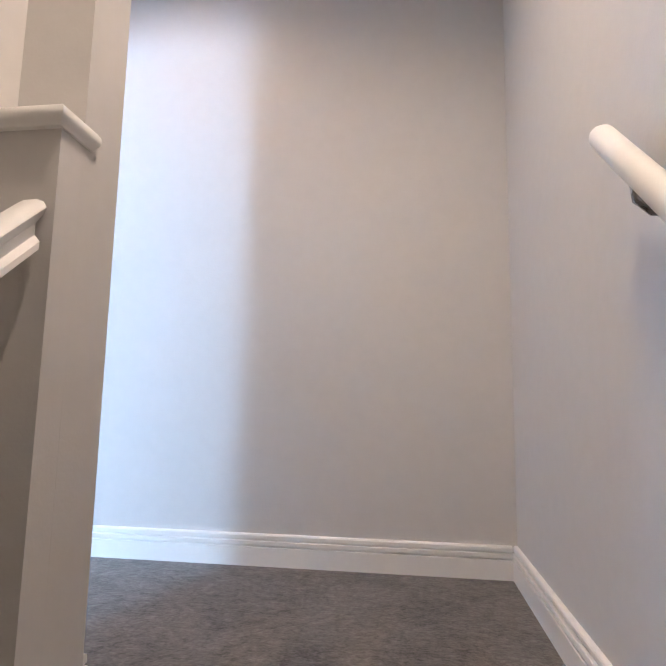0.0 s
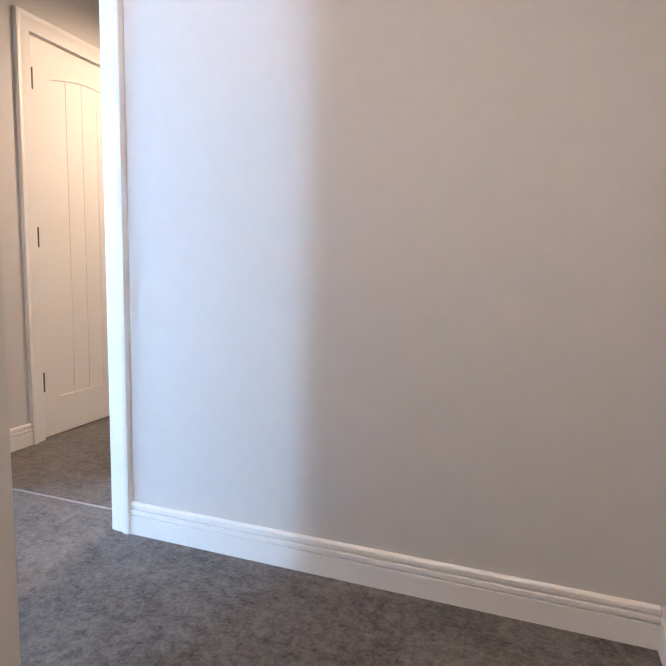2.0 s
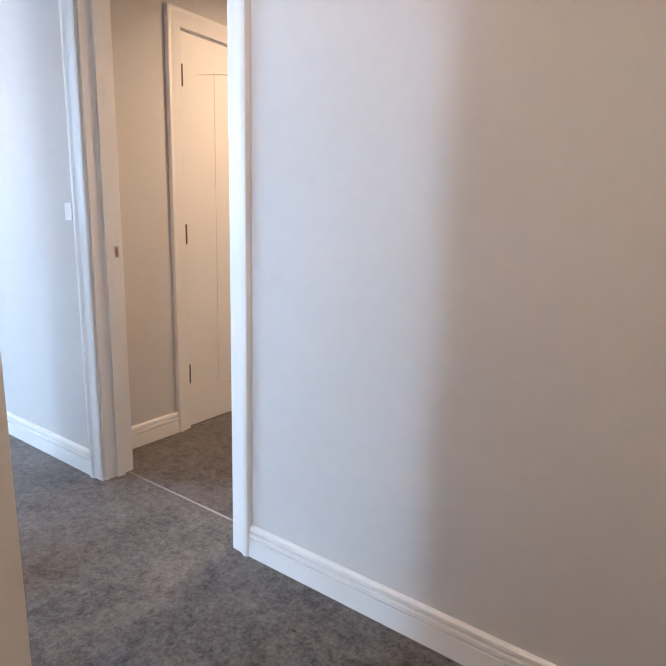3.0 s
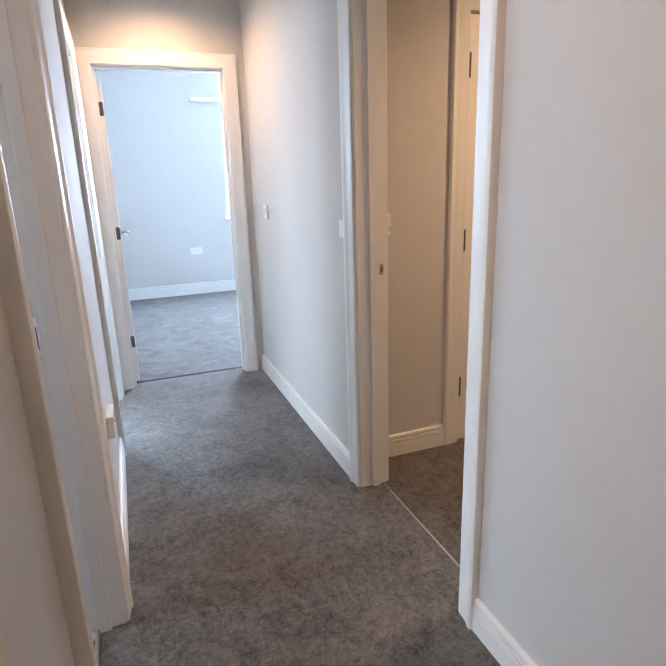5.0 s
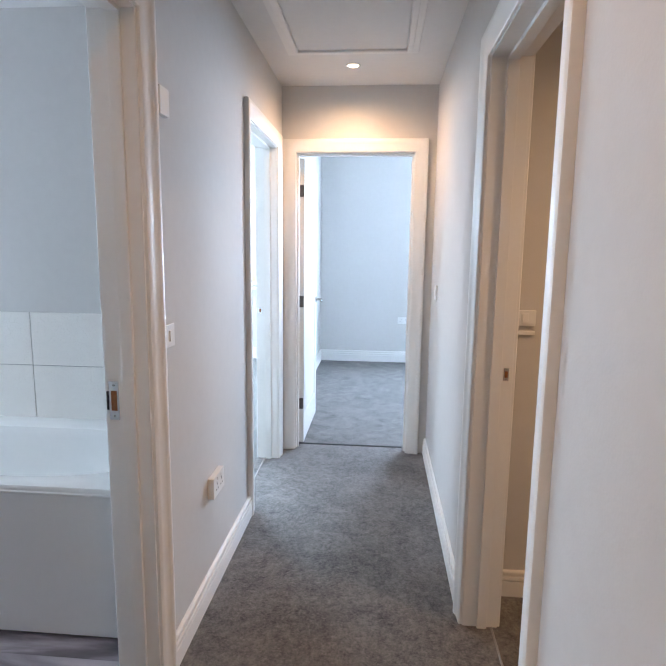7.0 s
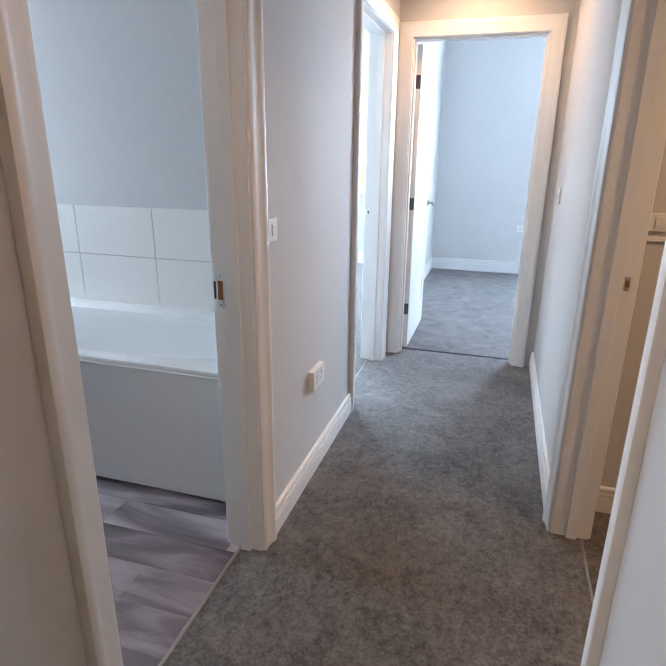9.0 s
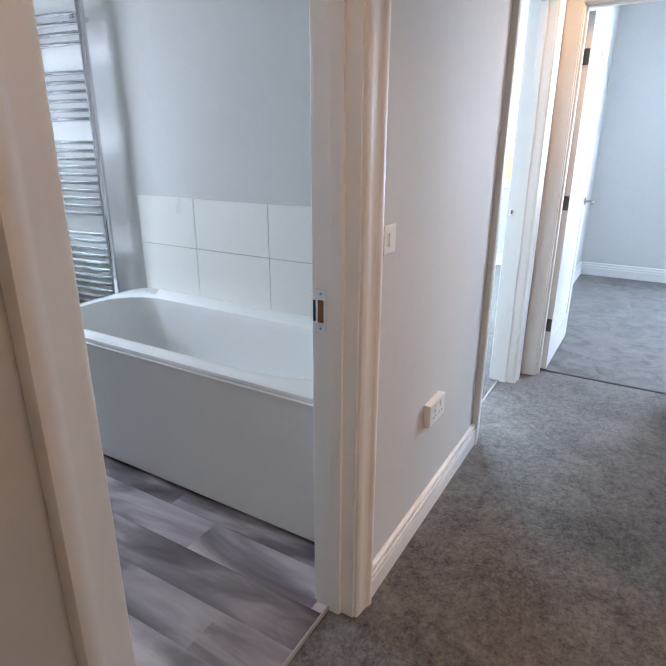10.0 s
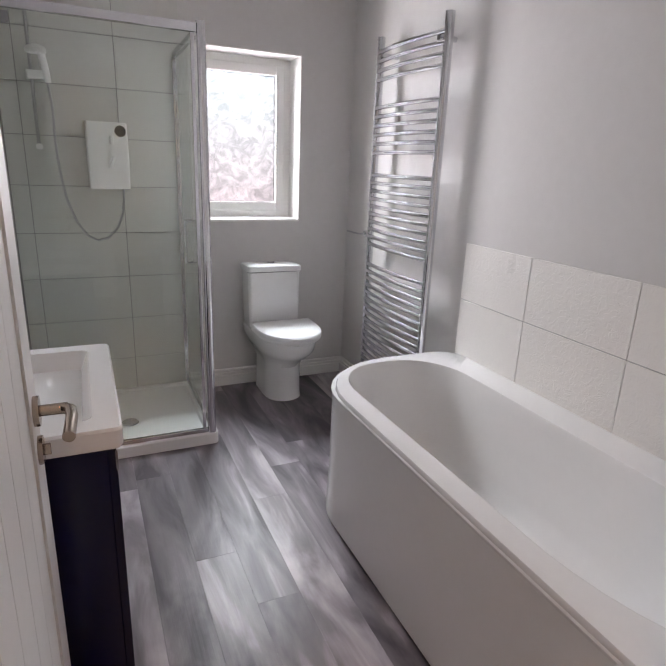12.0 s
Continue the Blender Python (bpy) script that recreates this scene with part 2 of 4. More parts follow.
def glow(name, stops, strength, zlo, zhi):
    m = bpy.data.materials.new(name)
    m.use_nodes = True
    nt = m.node_tree
    nt.nodes.remove(nt.nodes["Principled BSDF"])
    em = nt.nodes.new("ShaderNodeEmission")
    em.inputs[1].default_value = strength
    geo = nt.nodes.new("ShaderNodeNewGeometry")
    sp = nt.nodes.new("ShaderNodeSeparateXYZ")
    nt.links.new(geo.outputs["Position"], sp.inputs[0])
    mr = nt.nodes.new("ShaderNodeMapRange")
    mr.inputs["From Min"].default_value, mr.inputs["From Max"].default_value = zlo, zhi
    nt.links.new(sp.outputs[2], mr.inputs["Value"])
    nz = nt.nodes.new("ShaderNodeTexNoise")
    nz.inputs["Scale"].default_value = 2.5
    nz.inputs["Detail"].default_value = 4
    nt.links.new(geo.outputs["Position"], nz.inputs["Vector"])
    ad = nt.nodes.new("ShaderNodeMath")
    ad.operation = "MULTIPLY_ADD"
    nt.links.new(nz.outputs[0], ad.inputs[0])
    ad.inputs[1].default_value = 0.3
    nt.links.new(mr.outputs[0], ad.inputs[2])
    cr = nt.nodes.new("ShaderNodeValToRGB")
    e = cr.color_ramp.elements
    e[0].position, e[0].color = stops[0][0], (*stops[0][1], 1)
    e[1].position, e[1].color = stops[-1][0], (*stops[-1][1], 1)
    for p, c in stops[1:-1]:
        e.new(p).color = (*c, 1)
    nt.links.new(ad.outputs[0], cr.inputs[0])
    nt.links.new(cr.outputs[0], em.inputs[0])
    nt.links.new(em.outputs[0], nt.nodes["Material Output"].inputs[0])
    return m


M_SKYBATH = glow("outside_bath", [(0.2, (0.62, 0.47, 0.42)), (0.55, (0.75, 0.68, 0.66)), (0.75, (0.75, 0.88, 0.92)), (1.0, (0.9, 0.97, 1.0))], 1.15, 0.4, 2.6)
M_SKYBED = glow("outside_bed", [(0.2, (0.5, 0.6, 0.4)), (0.5, (0.85, 0.93, 1.0)), (1.0, (0.9, 0.96, 1.0))], 1.6, 0.0, 2.4)
M_SKYROOM = glow("outside_room", [(0.2, (0.30, 0.55, 0.42)), (0.40, (0.45, 0.6, 0.3)), (0.62, (0.75, 0.8, 0.5)), (0.75, (0.95, 0.97, 1.0)), (1.0, (0.95, 0.98, 1.0))], 1.6, 0.2, 2.6)
M_LAMP = bpy.data.materials.new("lamp_glow")
M_LAMP.use_nodes = True
M_LAMP.node_tree.nodes["Principled BSDF"].inputs["Emission Color"].default_value = (1, 0.85, 0.62, 1)
M_LAMP.node_tree.nodes["Principled BSDF"].inputs["Emission Strength"].default_value = 6


# ---- builders ----
def part(name, bm, material, parent=None, label="", smooth=False, kind="", bevel=0.0):
    if bevel:
        bmesh.ops.bevel(bm, geom=[e for e in bm.edges], offset=bevel, segments=2, affect="EDGES", profile=0.5, clamp_overlap=True)
    bmesh.ops.recalc_face_normals(bm, faces=bm.faces)
    me = bpy.data.meshes.new(name)
    bm.to_mesh(me)
    bm.free()
    if smooth:
        for p in me.polygons:
            p.use_smooth = True
        me.set_sharp_from_angle(angle=radians(38))
    me.materials.append(material)
    ob = new(name, me)
    if parent:
        ob.parent = parent
        root = Vector((0, 0, 0))
        up = parent
        while up:
            root += up.location
            up = up.parent
        ob.data.transform(Matrix.Translation(-root))
    if label:
        ob["label"] = label
    if kind:
        ob["kind"] = kind
    return ob


def structure(name, bm, material, label="", **k):
    return tagged(part(name, bm, material, **k), label=label, kind="structure")


def thing(name, at, label, category, group="", kind=""):
    ob = new(name)
    ob.location = at
    return tagged(ob, label, category, group, kind)


def box(bm, x0, x1, y0, y1, z0, z1):
    vs = [bm.verts.new(p) for p in ((x0, y0, z0), (x1, y0, z0), (x1, y1, z0), (x0, y1, z0), (x0, y0, z1), (x1, y0, z1), (x1, y1, z1), (x0, y1, z1))]
    for f in ((0, 3, 2, 1), (4, 5, 6, 7), (0, 1, 5, 4), (1, 2, 6, 5), (2, 3, 7, 6), (3, 0, 4, 7)):
        bm.faces.new([vs[i] for i in f])
    return bm


def B(*a):
    return box(bmesh.new(), *a)


def cyl(bm, p, q, r, seg=20, r2=None):
    p, q = Vector(p), Vector(q)
    d = (q - p)
    u = d.orthogonal().normalized()
    w = d.normalized().cross(u)
    r2 = r if r2 is None else r2
    a = [bm.verts.new(p + r * (math.cos(t) * u + math.sin(t) * w)) for t in [2 * math.pi * i / seg for i in range(seg)]]
    b = [bm.verts.new(q + r2 * (math.cos(t) * u + math.sin(t) * w)) for t in [2 * math.pi * i / seg for i in range(seg)]]
    for i in range(seg):
        j = (i + 1) % seg
        bm.faces.new((a[i], a[j], b[j], b[i]))
    bm.faces.new(a[::-1])
    bm.faces.new(b)
    return bm


def C(*a, **k):
    return cyl(bmesh.new(), *a, **k)


def tube(pts, r, seg=12):
    """A round tube through points."""
    bm = bmesh.new()
    pts = [Vector(p) for p in pts]
    rings = []
    ref = None
    for i, p in enumerate(pts):
        d = (pts[min(i + 1, len(pts) - 1)] - pts[max(i - 1, 0)]).normalized()
        u = d.orthogonal().normalized() if ref is None else (ref - d * ref.dot(d)).normalized()
        ref = u
        w = d.cross(u)
        rings.append([bm.verts.new(p + r * (math.cos(2 * math.pi * k / seg) * u + math.sin(2 * math.pi * k / seg) * w)) for k in range(seg)])
    for a, b in zip(rings, rings[1:]):
        for k in range(seg):
            j = (k + 1) % seg
            bm.faces.new((a[k], a[j], b[j], b[k]))
    bm.faces.new(rings[0][::-1])
    bm.faces.new(rings[-1])
    return bm


def prism(outline, p0, p1, side, up=(0, 0, 1)):
    """Sweeps an outline of (out, up) points straight from p0 to p1; side is the way out of the wall."""
    bm = bmesh.new()
    p0, p1, side, up = Vector(p0), Vector(p1), Vector(side), Vector(up)
    a = [bm.verts.new(p0 + side * s + up * t) for s, t in outline]
    b = [bm.verts.new(p1 + side * s + up * t) for s, t in outline]
    n = len(outline)
    for i in range(n):
        j = (i + 1) % n
        bm.faces.new((a[i], a[j], b[j], b[i]))
    bm.faces.new(a[::-1])
    bm.faces.new(b)
    return bm


SKIRT = [(0.0, -0.01), (0.018, -0.01), (0.018, 0.064), (0.0165, 0.066), (0.009, 0.0665), (0.009, 0.072), (0.0175, 0.0725), (0.0175, 0.084), (0.016, 0.086), (0.006, 0.0865), (0.006, 0.092), (0.0135, 0.0925), (0.0135, 0.104), (0.011, 0.108), (0.006, 0.110), (0.0, 0.110)]


def skirt(p0, p1, side, extra=1.0):
    return structure("baseboard", prism([(s, t * extra) for s, t in SKIRT], (*p0, 0), (*p1, 0), (*side, 0)), M_TRIM, "white painted moulded skirting board along the foot of the wall")


ARCH = [(0.0, 0.0), (0.0, 0.011), (0.004, 0.0145), (0.018, 0.016), (0.046, 0.018), (0.054, 0.021), (0.062, 0.0255), (0.074, 0.026), (0.080, 0.023), (0.082, 0.018), (0.082, 0.0)]


def frame_maps(axis, sign=1):
    return (lambda u, v, z: (u, v, z)) if axis == "x" else (lambda u, v, z: (v, u, z))


def arch(f, u0, u1, h, v, out):
    """A mitred moulding round an opening on the wall face v."""
    bm = bmesh.new()
    rows = []
    for s, t in ARCH:
        s -= -0.006
        V = v + out * t
        rows.append([bm.verts.new(f(*p)) for p in ((u0 - s, V, -0.01), (u0 - s, V, h + s), (u1 + s, V, h + s), (u1 + s, V, -0.01))])
    for a, b in zip(rows, rows[1:]):
        for k in range(3):
            bm.faces.new((a[k], a[k + 1], b[k + 1], b[k]))
    return bm


def doorway(n, axis, u0, u1, v0, v1, h, sides=(1, 1)):
    """Lining, stops and architraves of an opening in a wall between the faces v0 < v1."""
    f = frame_maps(axis)

    def bx(bm, a0, a1, b0, b1, z0, z1):
        p, q = f(a0, b0, z0), f(a1, b1, z1)
        return box(bm, min(p[0], q[0]), max(p[0], q[0]), min(p[1], q[1]), max(p[1], q[1]), z0, z1)
    root = thing("door_frame_%d" % n, f((u0 + u1) / 2, (v0 + v1) / 2, 0), "white painted wooden door frame with moulded architraves round an opening", "door frame", kind="structure")
    L = 0.028
    part("jamb", bx(bmesh.new(), u0 - L, u0, v0 - 0.002, v1 + 0.002, -0.01, h + L), M_TRIM, root, bevel=0.001)
    part("jamb", bx(bmesh.new(), u1, u1 + L, v0 - 0.002, v1 + 0.002, -0.01, h + L), M_TRIM, root, bevel=0.001)
    part("head", bx(bmesh.new(), u0, u1, v0 - 0.002, v1 + 0.002, h, h + L), M_TRIM, root, bevel=0.001)
    vm = (v0 + v1) / 2
    s0, s1 = vm - 0.012, vm + 0.024
    part("door_stop", bx(bmesh.new(), u0, u0 + 0.012, s0, s1, -0.005, h), M_TRIM, root, bevel=0.0012)
    part("door_stop", bx(bmesh.new(), u1 - 0.012, u1, s0, s1, -0.005, h), M_TRIM, root, bevel=0.0012)
    part("door_stop", bx(bmesh.new(), u0 + 0.012, u1 - 0.012, s0, s1, h - 0.012, h), M_TRIM, root, bevel=0.0012)
    if sides[0]:
        part("architrave", arch(f, u0, u1, h, v0, -1), M_TRIM, root, smooth=True)
    if sides[1]:
        part("architrave", arch(f, u0, u1, h, v1, 1), M_TRIM, root, smooth=True)
    return root


def wall_x(name, x0, x1, y0, y1, z1, holes=(), label="", z0=-0.02, m=None):
    """A wall along x with openings (a, b, bottom, top)."""
    bm = bmesh.new()
    cur = x0
    for a, b, lo, hi in sorted(holes):
        box(bm, cur, a, y0, y1, z0, z1)
        if lo > z0:
            box(bm, a, b, y0, y1, z0, lo)
        box(bm, a, b, y0, y1, hi, z1)
        cur = b
    box(bm, cur, x1, y0, y1, z0, z1)
    return structure(name, bm, m or M_WALL, label or "wall painted warm pale grey")


def wall_y(name, x0, x1, y0, y1, z1, holes=(), label="", z0=-0.02):
    bm = bmesh.new()
    cur = y0
    for a, b, lo, hi in sorted(holes):
        box(bm, x0, x1, cur, a, z0, z1)
        if lo > z0:
            box(bm, x0, x1, a, b, z0, lo)
        box(bm, x0, x1, a, b, hi, z1)
        cur = b
    box(bm, x0, x1, cur, y1, z0, z1)
    return structure(name, bm, M_WALL, label or "wall painted warm pale grey")


# ---- large structure ----
HD = 2.03
R0, R1 = -1.885, -1.105          # opening to the lobby
T0, T1 = -1.462, -0.722          # opening to the bathroom
S0, S1 = -3.465, -2.735          # opening to the side room
E0, E1 = 0.822, 1.592            # opening to the bedroom
XE2 = XE - 0.10
L = 0.028
wall_x("wall_north", XE, XRW, YR, YR + 0.125, CEIL, [(R0 - L, R1 + L, -0.02, HD + L)])
wall_x("wall_south", XE, XP, YI, YL, CEIL, [(T0 - L, T1 + L, -0.02, HD + L), (S0 - L, S1 + L, -0.02, HD + L)])
HC = 2.78
wall_y("wall_end", XE2, XE, 0.55, 3.7, HC + 0.12, [(E0 - L, E1 + L, -0.02, HD + L)])
wall_y("wall_east", XRW, XRW + 0.12, -2.6, YR + 0.125, CEIL + 0.0, z0=-2.6)
wall_y("wall_bathroom_side", XV, XSL, -2.47, YI, CEIL, z0=-2.6)
wall_x("wall_stairs_foot", XSL, XRW, -2.6, -2.47, CEIL, z0=-2.6)
wall_y("wall_bath", XB - 0.10, XB, YB, YI, CEIL)
WX0, WX1, WZ0, WZ1 = -2.11, -1.45, 1.056, 2.015
wall_x("wall_window", XB - 0.1, XSL, YB - 0.28, YB, CEIL, [(WX0, WX1, WZ0, WZ1)])
# lobby
wall_y("wall_lobby", -2.20, -2.10, YR + 0.125, 4.2, CEIL, [(2.372 - L, 3.134 + L, -0.02, 2.0 + L)])
wall_x("wall_lobby_end", -2.2, 0.6, 4.2, 4.3, CEIL)
wall_y("wall_lobby_east", 0.6, 0.7, YR + 0.125, 4.3, CEIL)
# bedroom
BX = -6.85
wall_y("wall_bedroom", BX - 0.28, BX, 0.55, 3.7, HC, [(2.13, 3.35, 0.93, 2.06)])
wall_x("wall_bedroom_south", BX, XE2, 0.55, 0.65, HC)
wall_x("wall_bedroom_north", BX, XE2, 3.6, 3.7, HC)
# side room
# The south opening and its frame are invented, to let the fill in.
wall_x("wall_room_south", BX - 0.28, XB - 0.1, -2.75, -2.47, HC, [(-5.12, -3.98, 0.92, 2.08)])
sw = thing("added_window", (-4.55, -2.7, 0.92), "white framed window added out of view in the side room's south wall", "window", kind="structure")
for a in ((-5.12, -5.06, 0.92, 2.08), (-4.04, -3.98, 0.92, 2.08), (-5.06, -4.04, 0.92, 0.98), (-5.06, -4.04, 2.02, 2.08)):
    part("frame_bar", B(a[0], a[1], -2.70, -2.63, a[2], a[3]), M_TRIM, sw)
wall_y("wall_room_west", BX - 0.28, BX, -2.47, 0.55, HC, [(-2.40, -0.12, 0.92, 2.08)])

# floors and ceilings
structure("floor", box(B(XE2 - 0.0, XP - 0.09, 0.645, YR + 0.104, -0.12, 0), XP - 0.09, XRW, 0.42, YR + 0.104, -0.12, 0), M_CARPET, "grey brown mottled carpet of the landing")
structure("floor_lobby", B(-2.2, 0.6, YR + 0.108, 4.25, -0.12, 0), M_CARPET, "grey brown mottled carpet of the lobby")
structure("floor_bedroom", B(BX, XE2 - 0.004, 0.600, 3.65, -0.12, 0), M_CARPET_BED, "grey brown mottled carpet of the bedroom")
structure("floor_room", box(B(XE2 - 0.002, XB - 0.1, -2.5, 0.641, -0.12, 0), BX, XE2 - 0.002, -2.5, 0.598, -0.12, 0), M_CARPET, "grey brown mottled carpet of the side room")
structure("floor_bathroom_base", B(XB, XV, YB - 0.05, 0.641, -0.12, -0.006), M_DARK, "screed under the plank floor")
cb = bmesh.new()
box(cb, XE2 + 0.0, 0.8, -2.8, 4.3, CEIL, CEIL + 0.12)
box(cb, BX - 0.3, XE2, -2.8, 3.8, HC, HC + 0.12)
box(cb, XE2 - 0.06, XE2, -2.47, 0.55, CEIL, HC)
structure("ceiling", cb, M_CEIL, "smooth white painted ceiling")

# frames
fR = doorway(1, "x", R0, R1, YR, YR + 0.125, HD)
fT = doorway(2, "x", T0, T1, YI, YL, HD)
fS = doorway(3, "x", S0, S1, YI, YL, HD)
fE = doorway(4, "y", E0, E1, XE2, XE, HD)
fB = doorway(5, "y", 2.372, 3.134, -2.20, -2.10, 2.0, (0, 1))

# skirting
AW = 0.088
skirt((XRW - 0.018, YR), (R1 + AW, YR), (0, -1))
skirt((R0 - AW, YR), (XE, YR), (0, -1))
skirt((XRW, 0.42), (XRW, YR), (-1, 0))
skirt((T0 - AW, YL), (S1 + AW, YL), (0, 1))
skirt((XP, YL), (T1 + AW, YL), (0, 1))
skirt((-2.10, YR + 0.125), (-2.10, 2.372 - AW), (1, 0))
skirt((-2.10, 3.134 + AW), (-2.10, 4.2), (1, 0))
skirt((BX, 0.65), (BX, 3.6), (1, 0), 1.25)
skirt((BX, -2.47), (BX, 0.55), (1, 0), 1.25)
skirt((BX + 0.018, 0.55), (XE2, 0.55), (0, -1), 1.25)
skirt((BX + 0.018, 0.65), (XE2, 0.65), (0, 1), 1.25)
skirt((-1.40, YB), (XB, YB), (0, 1), 1.0)
skirt((XB, YB + 0.018), (XB, -1.25), (1, 0), 1.0)


# ---- doors ----
def lever_handle(parent, u, v, z, out, to, turn=False, metal=None):
    """A lever on a round rose on the face v; the lever points towards to (+1 or -1) along u."""
    metal = metal or M_STEEL
    h = part("handle", C((u, v, z), (u, v + out * 0.009, z), 0.026, 28), metal, parent, "satin steel lever handle", smooth=True)
    part("stem", C((u, v + out * 0.009, z), (u, v + out * 0.052, z), 0.0095, 16), metal, h, smooth=True)
    part("lever", tube([(u, v + out * 0.045, z), (u + to * 0.012, v + out * 0.056, z + 0.001), (u + to * 0.04, v + out * 0.058, z), (u + to * 0.105, v + out * 0.054, z - 0.004)], 0.0098, 14), metal, h, smooth=True)
    if turn:
        k = part("thumb_turn", C((u, v, z - 0.072), (u, v + out * 0.008, z - 0.072), 0.025, 28), metal, parent, "satin steel thumb turn", smooth=True)
        part("knob", box(bmesh.new(), u - 0.003, u + 0.003, min(v, v + out * 0.019), max(v, v + out * 0.019), z - 0.082, z - 0.062), metal, k, bevel=0.001)


def door_leaf(name, W, H, label, faces, hz, turn=False, metal=None, zs=(0.29, 1.03, 1.79), knuckle=1, hand=True, hl=0.05):
    """A cottage door from u = 0 (hinges) to W, v = 0 to 0.035."""
    root = thing(name, (0, 0, 0), label, "door")
    st, top, bot = 0.105, 0.13, 0.20
    bm = bmesh.new()
    t = 0.035
    box(bm, 0, st, 0, t, 0, H)
    box(bm, W - st, W, 0, t, 0, H)
    box(bm, st, W - st, 0, t, 0, bot)
    # top rail with a shallow arched lower edge
    n = 14
    prev = None
    for i in range(n + 1):
        u = st + (W - 2 * st) * i / n
        zz = H - top - 0.045 * (1 - math.sin(math.pi * i / n))
        cur = [bm.verts.new((u, 0, zz)), bm.verts.new((u, t, zz)), bm.verts.new((u, t, H)), bm.verts.new((u, 0, H))]
        if prev:
            for k in range(4):
                bm.faces.new((prev[k], prev[(k + 1) % 4], cur[(k + 1) % 4], cur[k]))
        else:
            bm.faces.new(cur)
        prev = cur
    bm.faces.new(prev[::-1])
    part("door_body", bm, M_DOOR, root)
    nb = 5
    w = (W - 2 * st) / nb
    for i in range(nb):
        pb = bmesh.new()
        box(pb, st + i * w + 0.0012, st + (i + 1) * w - 0.0012, 0.0045, t - 0.0045, bot - 0.001, H - top + 0.004)
        part("panel_board", pb, M_DOOR, root, bevel=0.0012)
    if hand:
        for out in faces:
            lever_handle(root, W - 0.058, t if out > 0 else 0.0, hz, out, -1, turn, metal)
    for z in zs:
        kv = -0.005 if knuckle < 0 else t + 0.005
        hb = C((-0.003, kv, z - hl), (-0.003, kv, z + hl), 0.0075, 12)
        hg = part("hinge", hb, M_HINGE, root, "satin steel butt hinge", smooth=True)
        part("hinge_leaf", B(-0.0025, -0.0005, 0.003, t - 0.003, z - hl, z + hl), M_HINGE, hg)
        if turn:
            part("hinge_leaf", B(-0.0065, -0.0045, 0.003, t - 0.003, z - hl, z + hl), M_HINGE, hg)
    return root


d1 = door_leaf("bathroom_door", 0.735, 2.005, "open white cottage style door with a satin steel lever handle and thumb turn", (-1, 1), 0.985, turn=True, metal=M_BRONZE, knuckle=1, zs=(0.25, 0.985, 1.79))
d1.matrix_world = pose(-0.751, 0.578, 0.010, 0, 0, -90)
d2 = door_leaf("bedroom_door", 0.762, 2.005, "open white cottage style door with a satin steel lever handle, swung into the bedroom", (-1, 1), 0.985, knuckle=1, hl=0.04)
d2.matrix_world = pose(XE2 - 0.006, 0.861, 0.010, 0, 0, 180)
d3 = door_leaf("lobby_door", 0.757, 1.99, "closed white cottage style door with grooved boards and steel hinges", (-1,), 0.985, knuckle=-1, zs=(0.295, 1.033, 1.79))
d3.matrix_world = pose(-2.100, 2.3745, 0.007, 0, 0, 90)


def strike(n, parent, u, v, z, out, w=0.022, h=0.07):
    """A latch plate on the jamb face at x = u, facing out along x."""
    a, b = sorted((u, u + out * 0.0016))
    r = Vector(parent.location)
    p = part("strike_plate", B(a, b, v - w / 2, v + w / 2, z - h / 2, z + h / 2), M_CHROME, parent, "bright latch plate on the jamb", bevel=0.0006)
    a, b = sorted((u + out * 0.0016, u + out * 0.0022))
    part("latch_hole", B(a, b, v - w * 0.28, v + w * 0.30, z - h * 0.26, z + h * 0.26), M_BRASS, p)
    for dz in (-0.4, 0.4):
        part("screw", C((u + out * 0.0010, v, z + h * dz), (u + out * 0.0026, v, z + h * dz), 0.0032, 12), M_STEEL, p)


strike(1, fT, T0, YI + 0.018, 0.958, 1, 0.030, 0.116)
part("strike_lip", B(T0, T0 + 0.0025, YI - 0.004, YI + 0.002, 0.930, 0.986), M_DARK, fT)
strike(2, fR, R0, YR + 0.105, 0.979, 1, 0.018, 0.045)
strike(3, fS, S0, YI + 0.015, 1.007, 1, 0.02, 0.04)


# ---- thresholds ----
def bar(name, x0, x1, y0, y1, label, material):
    bm = bmesh.new()
    along = (x1 - x0) > (y1 - y0)
    if along:
        ym = (y0 + y1) / 2
        o = [(y0, 0.0005), (y0 + 0.004, 0.0045), (ym, 0.006), (y1 - 0.004, 0.0045), (y1, 0.0005)]
        a = [bm.verts.new((x0, y, z)) for y, z in o]
        b = [bm.verts.new((x1, y, z)) for y, z in o]
    else:
        xm = (x0 + x1) / 2
        o = [(x0, 0.0005), (x0 + 0.004, 0.0045), (xm, 0.006), (x1 - 0.004, 0.0045), (x1, 0.0005)]
        a = [bm.verts.new((x, y0, z)) for x, z in o]
        b = [bm.verts.new((x, y1, z)) for x, z in o]
    for i in range(4):
        bm.faces.new((a[i], a[i + 1], b[i + 1], b[i]))
    return tagged(part(name, bm, material), label, "threshold strip")


bar("threshold_strip", T0 + 0.002, T1 - 0.002, 0.636, 0.649, "metal cover strip between carpet and plank floor in the bathroom doorway", M_BAR)
bar("threshold_strip", R0 + 0.002, R1 - 0.002, YR + 0.102, YR + 0.111, "metal cover strip across the carpet in the lobby doorway", M_BAR)
bar("threshold_strip", S0 + 0.002, S1 - 0.002, 0.636, 0.648, "metal cover strip across the carpet in the side room doorway", M_BAR)
bar("threshold_strip", XE2 - 0.016, XE2 + 0.010, E0 + 0.002, E1 - 0.002, "dark cover strip across the carpet in the bedroom doorway", M_DARK)


